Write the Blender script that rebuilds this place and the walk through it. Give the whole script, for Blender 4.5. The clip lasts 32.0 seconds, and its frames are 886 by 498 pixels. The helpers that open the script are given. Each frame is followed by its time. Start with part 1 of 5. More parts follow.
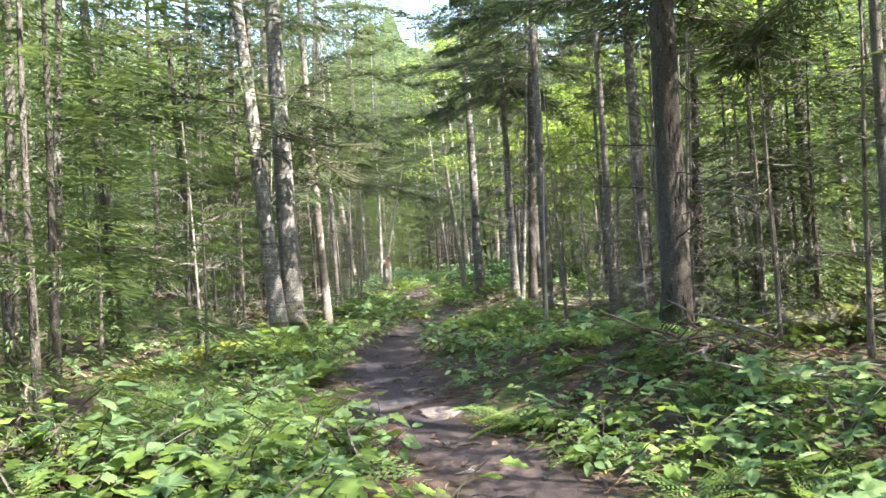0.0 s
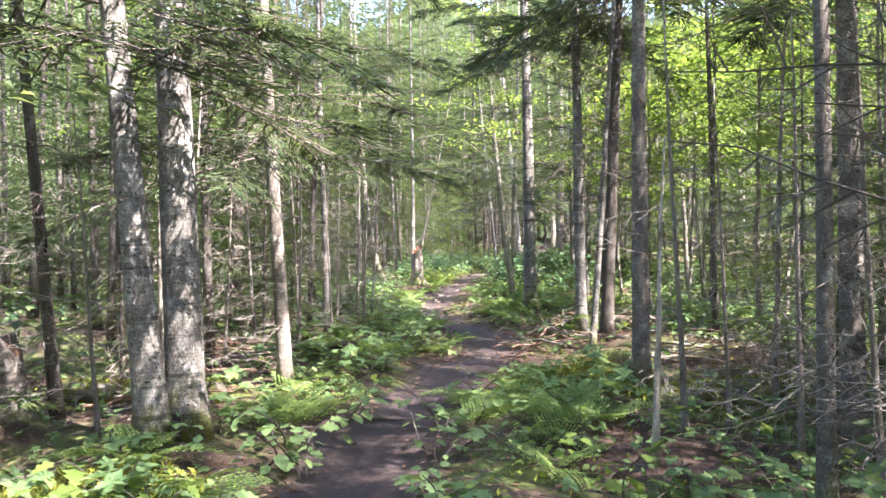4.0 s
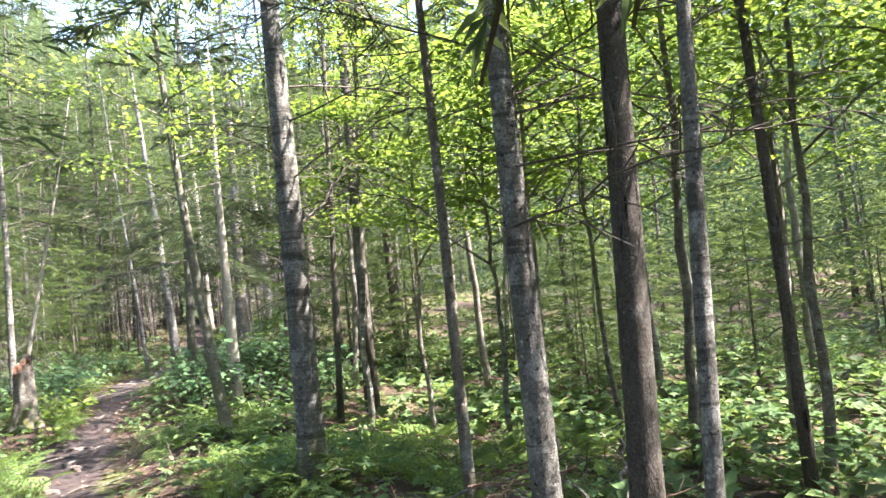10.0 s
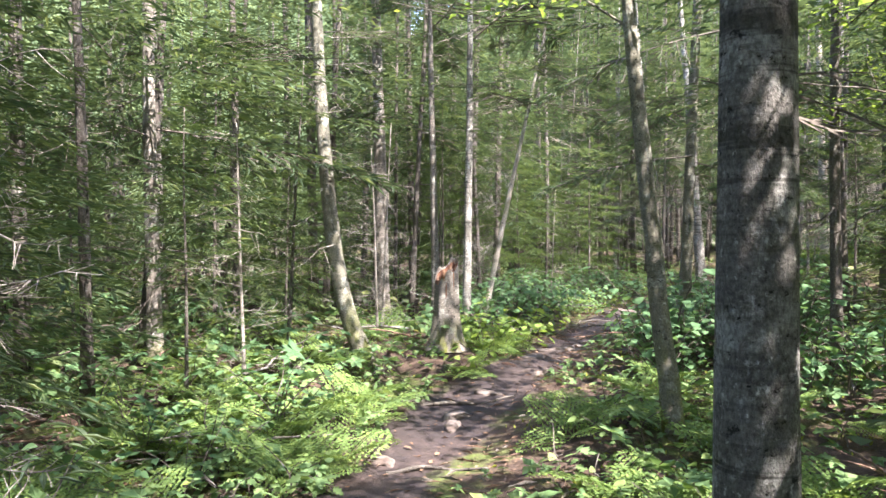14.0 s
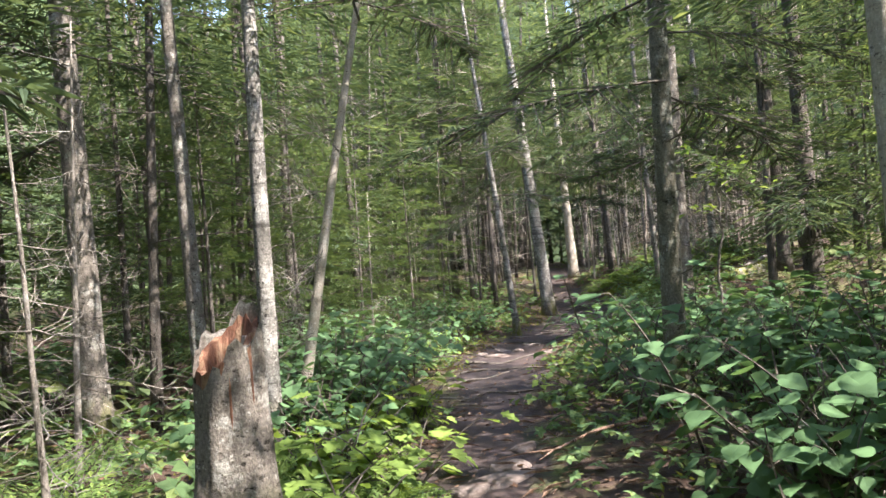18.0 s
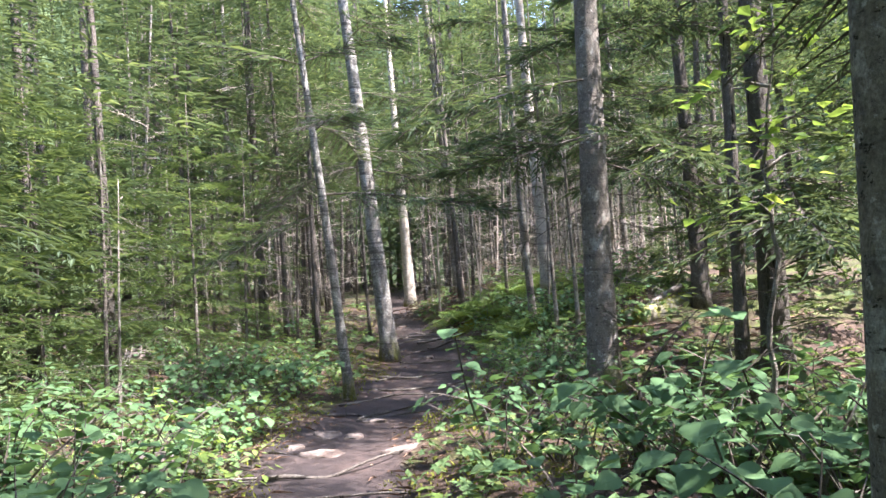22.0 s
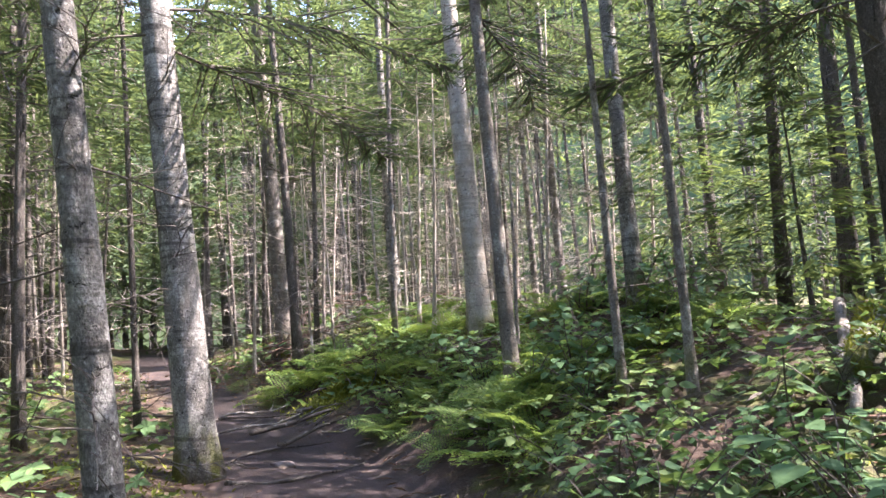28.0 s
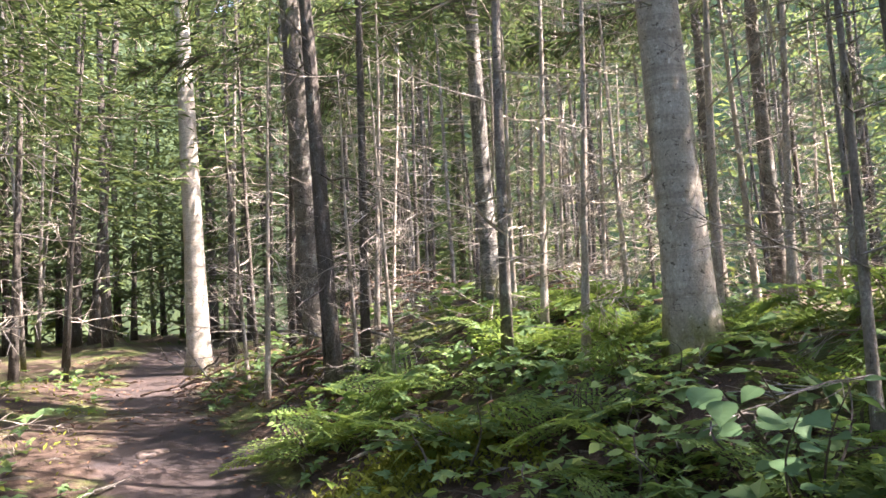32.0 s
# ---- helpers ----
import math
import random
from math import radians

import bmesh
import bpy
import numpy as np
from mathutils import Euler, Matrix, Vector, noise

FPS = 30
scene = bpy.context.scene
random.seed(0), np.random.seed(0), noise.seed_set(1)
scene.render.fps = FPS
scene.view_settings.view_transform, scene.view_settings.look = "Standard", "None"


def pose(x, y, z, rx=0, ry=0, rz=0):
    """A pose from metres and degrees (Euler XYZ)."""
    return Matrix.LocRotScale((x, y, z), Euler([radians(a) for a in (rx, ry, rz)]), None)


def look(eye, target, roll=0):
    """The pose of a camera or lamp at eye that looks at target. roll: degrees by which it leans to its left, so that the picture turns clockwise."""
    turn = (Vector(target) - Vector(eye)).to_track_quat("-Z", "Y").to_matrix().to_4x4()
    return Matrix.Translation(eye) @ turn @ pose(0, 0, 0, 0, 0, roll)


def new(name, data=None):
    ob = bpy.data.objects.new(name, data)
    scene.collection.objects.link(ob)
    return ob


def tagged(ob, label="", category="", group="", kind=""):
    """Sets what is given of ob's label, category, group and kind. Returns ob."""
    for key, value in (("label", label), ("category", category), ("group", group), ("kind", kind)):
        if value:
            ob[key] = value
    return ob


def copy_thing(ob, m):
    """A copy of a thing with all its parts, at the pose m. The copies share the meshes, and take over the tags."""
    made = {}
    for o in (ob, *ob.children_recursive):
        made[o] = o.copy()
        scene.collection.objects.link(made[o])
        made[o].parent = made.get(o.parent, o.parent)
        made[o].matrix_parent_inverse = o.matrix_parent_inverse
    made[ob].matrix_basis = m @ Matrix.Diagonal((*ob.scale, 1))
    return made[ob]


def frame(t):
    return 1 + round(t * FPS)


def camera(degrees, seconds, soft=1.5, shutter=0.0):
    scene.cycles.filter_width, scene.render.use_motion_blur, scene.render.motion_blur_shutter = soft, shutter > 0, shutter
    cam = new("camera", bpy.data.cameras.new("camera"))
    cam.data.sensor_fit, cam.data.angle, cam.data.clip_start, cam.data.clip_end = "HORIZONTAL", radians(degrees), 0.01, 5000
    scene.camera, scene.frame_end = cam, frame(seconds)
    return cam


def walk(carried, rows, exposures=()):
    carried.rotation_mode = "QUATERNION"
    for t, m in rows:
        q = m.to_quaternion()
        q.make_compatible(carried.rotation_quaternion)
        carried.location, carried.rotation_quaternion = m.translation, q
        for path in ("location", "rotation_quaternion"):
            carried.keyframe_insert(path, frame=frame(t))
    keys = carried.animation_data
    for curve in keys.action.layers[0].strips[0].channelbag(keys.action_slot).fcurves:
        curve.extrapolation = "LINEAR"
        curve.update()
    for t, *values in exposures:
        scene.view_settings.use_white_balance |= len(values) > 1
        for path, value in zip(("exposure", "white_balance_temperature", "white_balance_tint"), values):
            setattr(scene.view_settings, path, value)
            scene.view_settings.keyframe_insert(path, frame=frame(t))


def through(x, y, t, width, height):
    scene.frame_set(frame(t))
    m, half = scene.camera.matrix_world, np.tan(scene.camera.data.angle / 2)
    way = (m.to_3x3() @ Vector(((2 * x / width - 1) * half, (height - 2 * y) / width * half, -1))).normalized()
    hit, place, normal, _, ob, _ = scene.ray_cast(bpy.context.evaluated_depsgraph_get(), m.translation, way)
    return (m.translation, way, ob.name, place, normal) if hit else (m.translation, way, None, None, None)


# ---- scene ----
cam = camera(60.0, 32.0)

PATH = [
    (0, (0.986, -6.229, 0.889), (1.049, -4.23, 0.947), -2.8),
    (0.5, (0.96, -5.594, 1.003), (1.174, -3.606, 1.044), -3.2),
    (1, (1.126, -4.99, 1.108), (1.472, -3.021, 1.122), -3.6),
    (1.5, (1.332, -4.345, 1.185), (1.691, -2.378, 1.201), -3.5),
    (2, (1.486, -3.727, 1.301), (1.776, -1.749, 1.312), -2.6),
    (2.5, (1.541, -3.163, 1.412), (1.727, -1.172, 1.401), -2.0),
    (3, (1.471, -2.669, 1.558), (1.53, -0.671, 1.511), -1.2),
    (3.5, (1.506, -2.156, 1.544), (1.431, -0.158, 1.507), -0.4),
    (5.5, (0.432, 0.516, 1.386), (0.387, 2.515, 1.423), -0.4),
    (6, (0.386, 1.152, 1.435), (0.485, 3.149, 1.476), -1.4),
    (6.5, (0.338, 1.776, 1.442), (0.543, 3.765, 1.478), -2.1),
    (7, (0.297, 2.488, 1.442), (0.575, 4.468, 1.485), -2.6),
    (7.5, (0.276, 3.165, 1.426), (0.607, 5.137, 1.479), -3.2),
    (8, (0.301, 3.822, 1.448), (0.69, 5.783, 1.508), -3.8),
    (8.5, (0.324, 4.451, 1.517), (0.82, 6.387, 1.598), -3.9),
    (9, (0.372, 5.004, 1.614), (1.004, 6.897, 1.741), -3.9),
    (9.5, (0.534, 5.655, 1.678), (1.286, 7.502, 1.824), -4.6),
    (10, (0.701, 6.117, 1.76), (1.564, 7.917, 1.877), -5.4),
    (10.5, (1.041, 6.467, 1.769), (1.975, 8.232, 1.884), -5.7),
    (11, (1.333, 6.917, 1.809), (2.236, 8.699, 1.904), -5.7),
    (11.5, (1.788, 7.458, 1.792), (2.546, 9.307, 1.867), -3.9),
    (12, (1.998, 7.93, 1.751), (2.578, 9.844, 1.781), -4.0),
    (12.5, (2.127, 8.395, 1.609), (2.482, 10.362, 1.651), -2.5),
    (13, (2.184, 9.027, 1.588), (2.286, 11.024, 1.648), -1.4),
    (13.5, (2.214, 9.658, 1.584), (1.993, 11.645, 1.623), 0.1),
    (14, (2.147, 10.398, 1.579), (1.623, 12.328, 1.573), 0.6),
    (14.5, (1.952, 11.136, 1.521), (1.334, 13.038, 1.508), 0.4),
    (16.5, (0.885, 14.404, 1.516), (0.651, 16.39, 1.55), -1.8),
    (17, (0.838, 14.86, 1.571), (0.7, 16.855, 1.605), -2.4),
    (17.5, (0.762, 15.31, 1.562), (0.72, 17.309, 1.601), -3.2),
    (18, (0.679, 15.776, 1.511), (0.744, 17.773, 1.576), -4.2),
    (18.5, (0.634, 16.329, 1.539), (0.833, 18.317, 1.625), -5.1),
    (19, (0.608, 16.824, 1.517), (0.931, 18.795, 1.619), -5.5),
    (19.5, (0.698, 17.335, 1.56), (1.112, 19.289, 1.661), -5.4),
    (20, (0.73, 17.91, 1.613), (1.215, 19.847, 1.709), -4.8),
    (20.5, (0.868, 18.444, 1.675), (1.393, 20.372, 1.764), -3.8),
    (21, (0.96, 19.072, 1.689), (1.489, 20.999, 1.775), -3.3),
    (21.5, (1.045, 19.657, 1.677), (1.566, 21.586, 1.768), -3.2),
    (22, (1.08, 20.16, 1.679), (1.603, 22.089, 1.767), -3.3),
    (22.5, (1.147, 20.642, 1.666), (1.668, 22.571, 1.75), -3.5),
    (23, (1.233, 21.255, 1.667), (1.728, 23.191, 1.751), -3.8),
    (23.5, (1.268, 21.805, 1.593), (1.711, 23.753, 1.69), -3.8),
    (24, (1.278, 22.432, 1.601), (1.683, 24.389, 1.695), -5.2),
    (24.5, (1.228, 23.001, 1.639), (1.66, 24.952, 1.734), -6.5),
    (26.5, (1.571, 25.659, 1.377), (2.304, 27.509, 1.576), -0.6),
    (27, (1.612, 26.138, 1.347), (2.468, 27.935, 1.537), -2.1),
    (27.5, (1.715, 26.641, 1.338), (2.711, 28.363, 1.544), -3.1),
    (28, (1.873, 27.122, 1.322), (2.98, 28.772, 1.558), -3.3),
    (28.5, (2.059, 27.56, 1.317), (3.276, 29.127, 1.572), -3.3),
    (29, (2.253, 27.975, 1.302), (3.566, 29.461, 1.56), -3.5),
    (29.5, (2.514, 28.467, 1.301), (3.837, 29.945, 1.561), -4.3),
    (30, (2.779, 28.979, 1.4), (4.089, 30.469, 1.655), -4.3),
    (30.5, (3.071, 29.39, 1.415), (4.364, 30.9, 1.637), -3.9),
    (31, (3.318, 29.875, 1.443), (4.557, 31.433, 1.637), -4.3),
    (31.5, (3.539, 30.398, 1.511), (4.661, 32.044, 1.692), -3.8),
    (32, (3.768, 30.993, 1.572), (4.734, 32.732, 1.77), -2.8),
]
walk(cam, [(t, look(eye, target, roll)) for t, eye, target, roll in PATH],
     [(0.0, 3.3, 6500, 14), (1.5, 3.55, 6500, 16), (3.0, 3.55, 6400, 20), (4.5, 3.55, 6300, 26), (6.5, 3.45, 5200, 34), (8.5, 3.55, 5600, 30), (11.0, 3.25, 6700, 14), (13.0, 3.2, 6700, 14), (14.5, 3.05, 6200, 22), (18.0, 2.8, 6500, 18), (21.0, 3.05, 6200, 22), (24.0, 3.2, 6100, 20), (27.0, 3.5, 6300, 28), (30.0, 3.5, 6500, 26), (32.0, 3.5, 6700, 26)])


# ---- light ----
world = bpy.data.worlds.new("sky")
scene.world = world
world.use_nodes = True
wn = world.node_tree.nodes
sky = wn.new("ShaderNodeTexSky")
sky.sky_type, sky.sun_disc = "NISHITA", False
SUN_AZ, SUN_EL = -122.0, 57.0          # degrees to the left of +y, above the horizon
sky.sun_elevation, sky.sun_rotation = radians(SUN_EL), radians(-SUN_AZ)
world.node_tree.links.new(sky.outputs[0], wn["Background"].inputs[0])
wn["Background"].inputs[1].default_value = 0.15
sun = new("sun", bpy.data.lights.new("sun", "SUN"))
sun.data.energy, sun.data.angle, sun.data.color = 5.0, radians(0.6), (1.0, 0.95, 0.86)
away = Vector((-math.sin(radians(SUN_AZ)) * math.cos(radians(SUN_EL)), math.cos(radians(SUN_AZ)) * math.cos(radians(SUN_EL)), math.sin(radians(SUN_EL))))
sun.matrix_world = look(away * 60, (0, 0, 0))

# ---- materials ----


def rgb(c):
    return (*c, 1.0)


class Mat:
    """A node material with a principled shader and short ways to add nodes."""

    def __init__(self, name, rough=0.8):
        self.m = bpy.data.materials.new(name)
        self.m.use_nodes = True
        self.t = self.m.node_tree
        self.p = self.t.nodes["Principled BSDF"]
        self.p.inputs["Roughness"].default_value = rough
        self.p.inputs["Specular IOR Level"].default_value = 0.3
        self.co = self.t.nodes.new("ShaderNodeTexCoord")
        self.info = self.t.nodes.new("ShaderNodeObjectInfo")

    def link(self, a, b):
        self.t.links.new(a, b)

    def coords(self, scale, kind="Object", shift=True):
        mp = self.t.nodes.new("ShaderNodeMapping")
        mp.inputs["Scale"].default_value = scale
        self.link(self.co.outputs[kind], mp.inputs["Vector"])
        if shift:
            mul = self.t.nodes.new("ShaderNodeMath")
            mul.operation, mul.inputs[1].default_value = "MULTIPLY", 37.0
            self.link(self.info.outputs["Random"], mul.inputs[0])
            self.link(mul.outputs[0], mp.inputs["Location"])
        return mp.outputs[0]

    def noise(self, scale, vec, detail=4.0, rough=0.6):
        n = self.t.nodes.new("ShaderNodeTexNoise")
        n.inputs["Scale"].default_value, n.inputs["Detail"].default_value, n.inputs["Roughness"].default_value = scale, detail, rough
        self.link(vec, n.inputs["Vector"])
        return n.outputs["Fac"]

    def ramp(self, fac, stops):
        r = self.t.nodes.new("ShaderNodeValToRGB")
        r.color_ramp.elements[0].position, r.color_ramp.elements[0].color = stops[0][0], rgb(stops[0][1])
        r.color_ramp.elements[1].position, r.color_ramp.elements[1].color = stops[-1][0], rgb(stops[-1][1])
        for pos, c in stops[1:-1]:
            r.color_ramp.elements.new(pos).color = rgb(c)
        self.link(fac, r.inputs[0])
        return r.outputs[0]

    def mix(self, fac, a, b, blend="MIX"):
        n = self.t.nodes.new("ShaderNodeMix")
        n.data_type, n.blend_type = "RGBA", blend
        for sock, v in ((n.inputs[0], fac), (n.inputs[6], a), (n.inputs[7], b)):
            if isinstance(v, (int, float)):
                sock.default_value = v
            elif isinstance(v, tuple):
                sock.default_value = rgb(v)
            else:
                self.link(v, sock)
        return n.outputs[2]

    def step(self, fac, lo, hi):
        n = self.t.nodes.new("ShaderNodeMapRange")
        n.interpolation_type = "SMOOTHSTEP"
        n.inputs["From Min"].default_value, n.inputs["From Max"].default_value = lo, hi
        self.link(fac, n.inputs["Value"])
        return n.outputs[0]

    def bump(self, height, strength=0.5, distance=0.02):
        b = self.t.nodes.new("ShaderNodeBump")
        b.inputs["Strength"].default_value, b.inputs["Distance"].default_value = strength, distance
        self.link(height, b.inputs["Height"])
        self.link(b.outputs[0], self.p.inputs["Normal"])

    def color(self, c):
        if isinstance(c, tuple):
            self.p.inputs["Base Color"].default_value = rgb(c)
        else:
            self.link(c, self.p.inputs["Base Color"])
        return self


def bark(name, dark, mid, pale, spots, band=0.0, flaky=0.5, moss=0.0):
    """Bark: coarse and fine grain, pale lichen in patches and specks, dark cracks, rings and a mossy foot."""
    m = Mat(name, 0.92)
    m.p.inputs["Specular IOR Level"].default_value = 0.15
    v, flat, even = m.coords((1, 1, 0.4)), m.coords((0.5, 0.5, 3.0)), m.coords((1, 1, 0.9))
    grain, coarse, fine = m.noise(24, v, 8, 0.75), m.noise(5, even, 4, 0.6), m.noise(85, m.coords((1, 1, 0.7)), 4, 0.7)
    c = m.ramp(m.mix(0.4, grain, coarse), [(0.30, dark), (0.48, mid), (0.72, tuple(min(1, a * 1.45) for a in mid))])
    big = m.step(m.noise(6.5, even, 7, 0.72), 0.60 - spots * 0.18, 0.66 - spots * 0.14)
    c = m.mix(big, c, m.mix(m.step(grain, 0.35, 0.65), tuple(a * 0.7 for a in pale), pale))
    specks = m.step(m.noise(30, even, 4, 0.6), 0.66 - spots * 0.08, 0.72 - spots * 0.08)
    c = m.mix(specks, c, tuple(min(1, a * 1.15) for a in pale))
    crack = m.step(m.noise(15, m.coords((1.6, 1.6, 0.22 if not band else 2.4)), 5, 0.7), 0.34, 0.42)
    c = m.mix(crack, tuple(a * 0.45 for a in dark), c)
    if band:
        ring = m.step(m.noise(2.6, m.coords((0.25, 0.25, 5.5)), 4, 0.6), 0.56, 0.62)
        lines = m.step(m.noise(7.0, m.coords((0.35, 0.35, 7.0)), 4, 0.65), 0.52, 0.66)
        c = m.mix(lines, c, m.mix(0.55 * band, c, tuple(a * 0.8 for a in dark)))
        bm_ = m.t.nodes.new("ShaderNodeMath")
        bm_.operation, bm_.inputs[1].default_value = "MULTIPLY", band
        m.link(ring, bm_.inputs[0])
        c = m.mix(bm_.outputs[0], c, tuple(a * 0.7 for a in dark))
    if moss:
        sep = m.t.nodes.new("ShaderNodeSeparateXYZ")
        m.link(m.co.outputs["Object"], sep.inputs[0])
        low = m.t.nodes.new("ShaderNodeMapRange")
        low.inputs["From Min"].default_value, low.inputs["From Max"].default_value = moss, 0.0
        m.link(sep.outputs[2], low.inputs[0])
        patch = m.step(m.noise(9, v, 4), 0.42, 0.58)
        both = m.t.nodes.new("ShaderNodeMath")
        both.operation = "MULTIPLY"
        m.link(low.outputs[0], both.inputs[0])
        m.link(patch, both.inputs[1])
        c = m.mix(both.outputs[0], c, (0.15, 0.16, 0.035))
    c = m.mix(0.25 + 0.65 * flaky, c, m.mix(1.0, c, m.ramp(fine, [(0.32, (0.45, 0.43, 0.42)), (0.5, (0.95, 0.95, 0.95)), (0.68, (1.6, 1.6, 1.55))]), "MULTIPLY"))
    m.color(c)
    m.bump(m.mix(0.4, m.mix(0.5, grain, crack), fine), min(1.0, flaky * 1.3), 0.035)
    return m.m


def leaf_mat(name, a, b, c=None, through=0.4, rough=0.62):
    """Thin leaf: colour varies from island to island and from plant to plant; light passes through."""
    m = Mat(name, rough)
    m.p.inputs["Specular IOR Level"].default_value = 0.13
    geo = m.t.nodes.new("ShaderNodeNewGeometry")
    stops = [(0.0, a), (1.0, b)] if c is None else [(0.0, a), (0.82, b), (1.0, c)]
    col = m.ramp(geo.outputs["Random Per Island"], stops)
    patch = m.noise(0.9, m.coords((1, 1, 1)), 3)
    col = m.mix(m.step(patch, 0.35, 0.7), col, m.mix(0.55, col, tuple(x * 0.55 for x in a)))
    own = m.mix(m.info.outputs["Random"], tuple(x * 0.75 for x in a), b)
    col = m.mix(0.25, col, own)
    m.color(col)
    tr = m.t.nodes.new("ShaderNodeBsdfTranslucent")
    warm = m.mix(0.5, col, m.mix(1.0, col, (1.25, 1.15, 0.35), "MULTIPLY"))
    m.link(warm, tr.inputs[0])
    mx = m.t.nodes.new("ShaderNodeMixShader")
    mx.inputs[0].default_value = through
    m.link(m.p.outputs[0], mx.inputs[1])
    m.link(tr.outputs[0], mx.inputs[2])
    m.link(mx.outputs[0], m.t.nodes["Material Output"].inputs[0])
    return m.m


BARK_GREY = bark("bark_grey_lichen", (0.08, 0.075, 0.066), (0.165, 0.155, 0.139), (0.35, 0.34, 0.31), 0.6, 0.7, 0.9, 0.5)
BARK_DARK = bark("bark_dark_spruce", (0.045, 0.039, 0.034), (0.095, 0.083, 0.072), (0.19, 0.183, 0.16), 0.2, 0.0, 0.9)
BARK_BROWN = bark("bark_brown_fir", (0.078, 0.068, 0.057), (0.16, 0.142, 0.122), (0.32, 0.31, 0.275), 0.4, 0.35, 0.6, 0.4)
BARK_BIRCH = bark("bark_pale_birch", (0.22, 0.19, 0.155), (0.32, 0.285, 0.24), (0.45, 0.415, 0.36), 0.5, 0.35, 0.25, 0.3)
BARK_MOSSY = bark("bark_mossy_trunk", (0.08, 0.076, 0.055), (0.17, 0.16, 0.125), (0.33, 0.33, 0.28), 0.4, 0.3, 0.7, 0.9)
DEAD_WOOD = bark("dead_grey_wood", (0.095, 0.083, 0.07), (0.19, 0.17, 0.147), (0.31, 0.295, 0.265), 0.35, 0.0, 0.5)
# Paler dead wood: sunlight on the pole stand put into the colour; also splinters.
DEAD_PALE = bark("lightened_dead_twigs", (0.15, 0.125, 0.10), (0.31, 0.27, 0.225), (0.44, 0.41, 0.36), 0.35, 0.0, 0.5)
DEAD_RED = bark("dead_red_brown_wood", (0.085, 0.052, 0.038), (0.185, 0.12, 0.088), (0.30, 0.24, 0.20), 0.2, 0.0, 0.5)
TWIG = bark("twig_brown", (0.045, 0.038, 0.032), (0.095, 0.081, 0.068), (0.19, 0.18, 0.16), 0.25, 0.0, 0.3)
NEEDLE = leaf_mat("fir_needles", (0.055, 0.088, 0.054), (0.115, 0.158, 0.084), (0.21, 0.25, 0.10), 0.45)
NEEDLE_YOUNG = leaf_mat("young_fir_needles", (0.065, 0.105, 0.052), (0.14, 0.195, 0.08), (0.24, 0.29, 0.10), 0.4)
LEAF_MAPLE = leaf_mat("maple_leaf", (0.12, 0.20, 0.05), (0.24, 0.34, 0.08), (0.36, 0.41, 0.09), 0.5)
LEAF_SHRUB = leaf_mat("broad_shrub_leaf", (0.065, 0.135, 0.065), (0.125, 0.22, 0.095), (0.23, 0.31, 0.09), 0.4, 0.65)
LEAF_LOW = leaf_mat("low_plant_leaf", (0.10, 0.18, 0.075), (0.19, 0.29, 0.115), (0.32, 0.37, 0.10), 0.42)
FERN = leaf_mat("fern_frond", (0.13, 0.21, 0.07), (0.22, 0.32, 0.095), (0.32, 0.39, 0.10), 0.45)
MOSS = leaf_mat("moss", (0.13, 0.15, 0.03), (0.24, 0.26, 0.045), (0.31, 0.33, 0.06), 0.2, 0.95)
LITTER = leaf_mat("fallen_leaves", (0.12, 0.07, 0.045), (0.24, 0.155, 0.10), (0.37, 0.27, 0.185), 0.15, 0.8)
FARLEAF = leaf_mat("far_foliage", (0.065, 0.10, 0.055), (0.14, 0.19, 0.085), (0.25, 0.29, 0.10), 0.5)


def rock_mat():
    """Worn brown-grey stone with soil trodden over parts of it."""
    m = Mat("rock_brown_grey", 0.9)
    v = m.coords((1, 1, 1))
    n, fine = m.noise(7, v, 7, 0.65), m.noise(42, v, 5, 0.7)
    c = m.ramp(m.mix(0.4, n, fine), [(0.3, (0.06, 0.048, 0.041)), (0.52, (0.135, 0.11, 0.096)), (0.78, (0.23, 0.195, 0.17))])
    c = m.mix(m.step(m.noise(2.6, v, 5, 0.7), 0.50, 0.62), c, m.ramp(fine, [(0.3, (0.03, 0.021, 0.018)), (0.7, (0.10, 0.072, 0.058))]))
    m.color(c)
    m.bump(m.mix(0.5, n, fine), 0.8, 0.03)
    return m.m


def rotten_mat():
    m = Mat("rotten_red_wood", 0.9)
    v = m.coords((1, 1, 0.25))
    n = m.noise(22, v, 5, 0.7)
    m.color(m.ramp(n, [(0.3, (0.07, 0.028, 0.018)), (0.52, (0.17, 0.08, 0.048)), (0.75, (0.36, 0.26, 0.165))]))
    m.bump(n, 0.8, 0.03)
    return m.m


ROCK, ROTTEN = rock_mat(), rotten_mat()


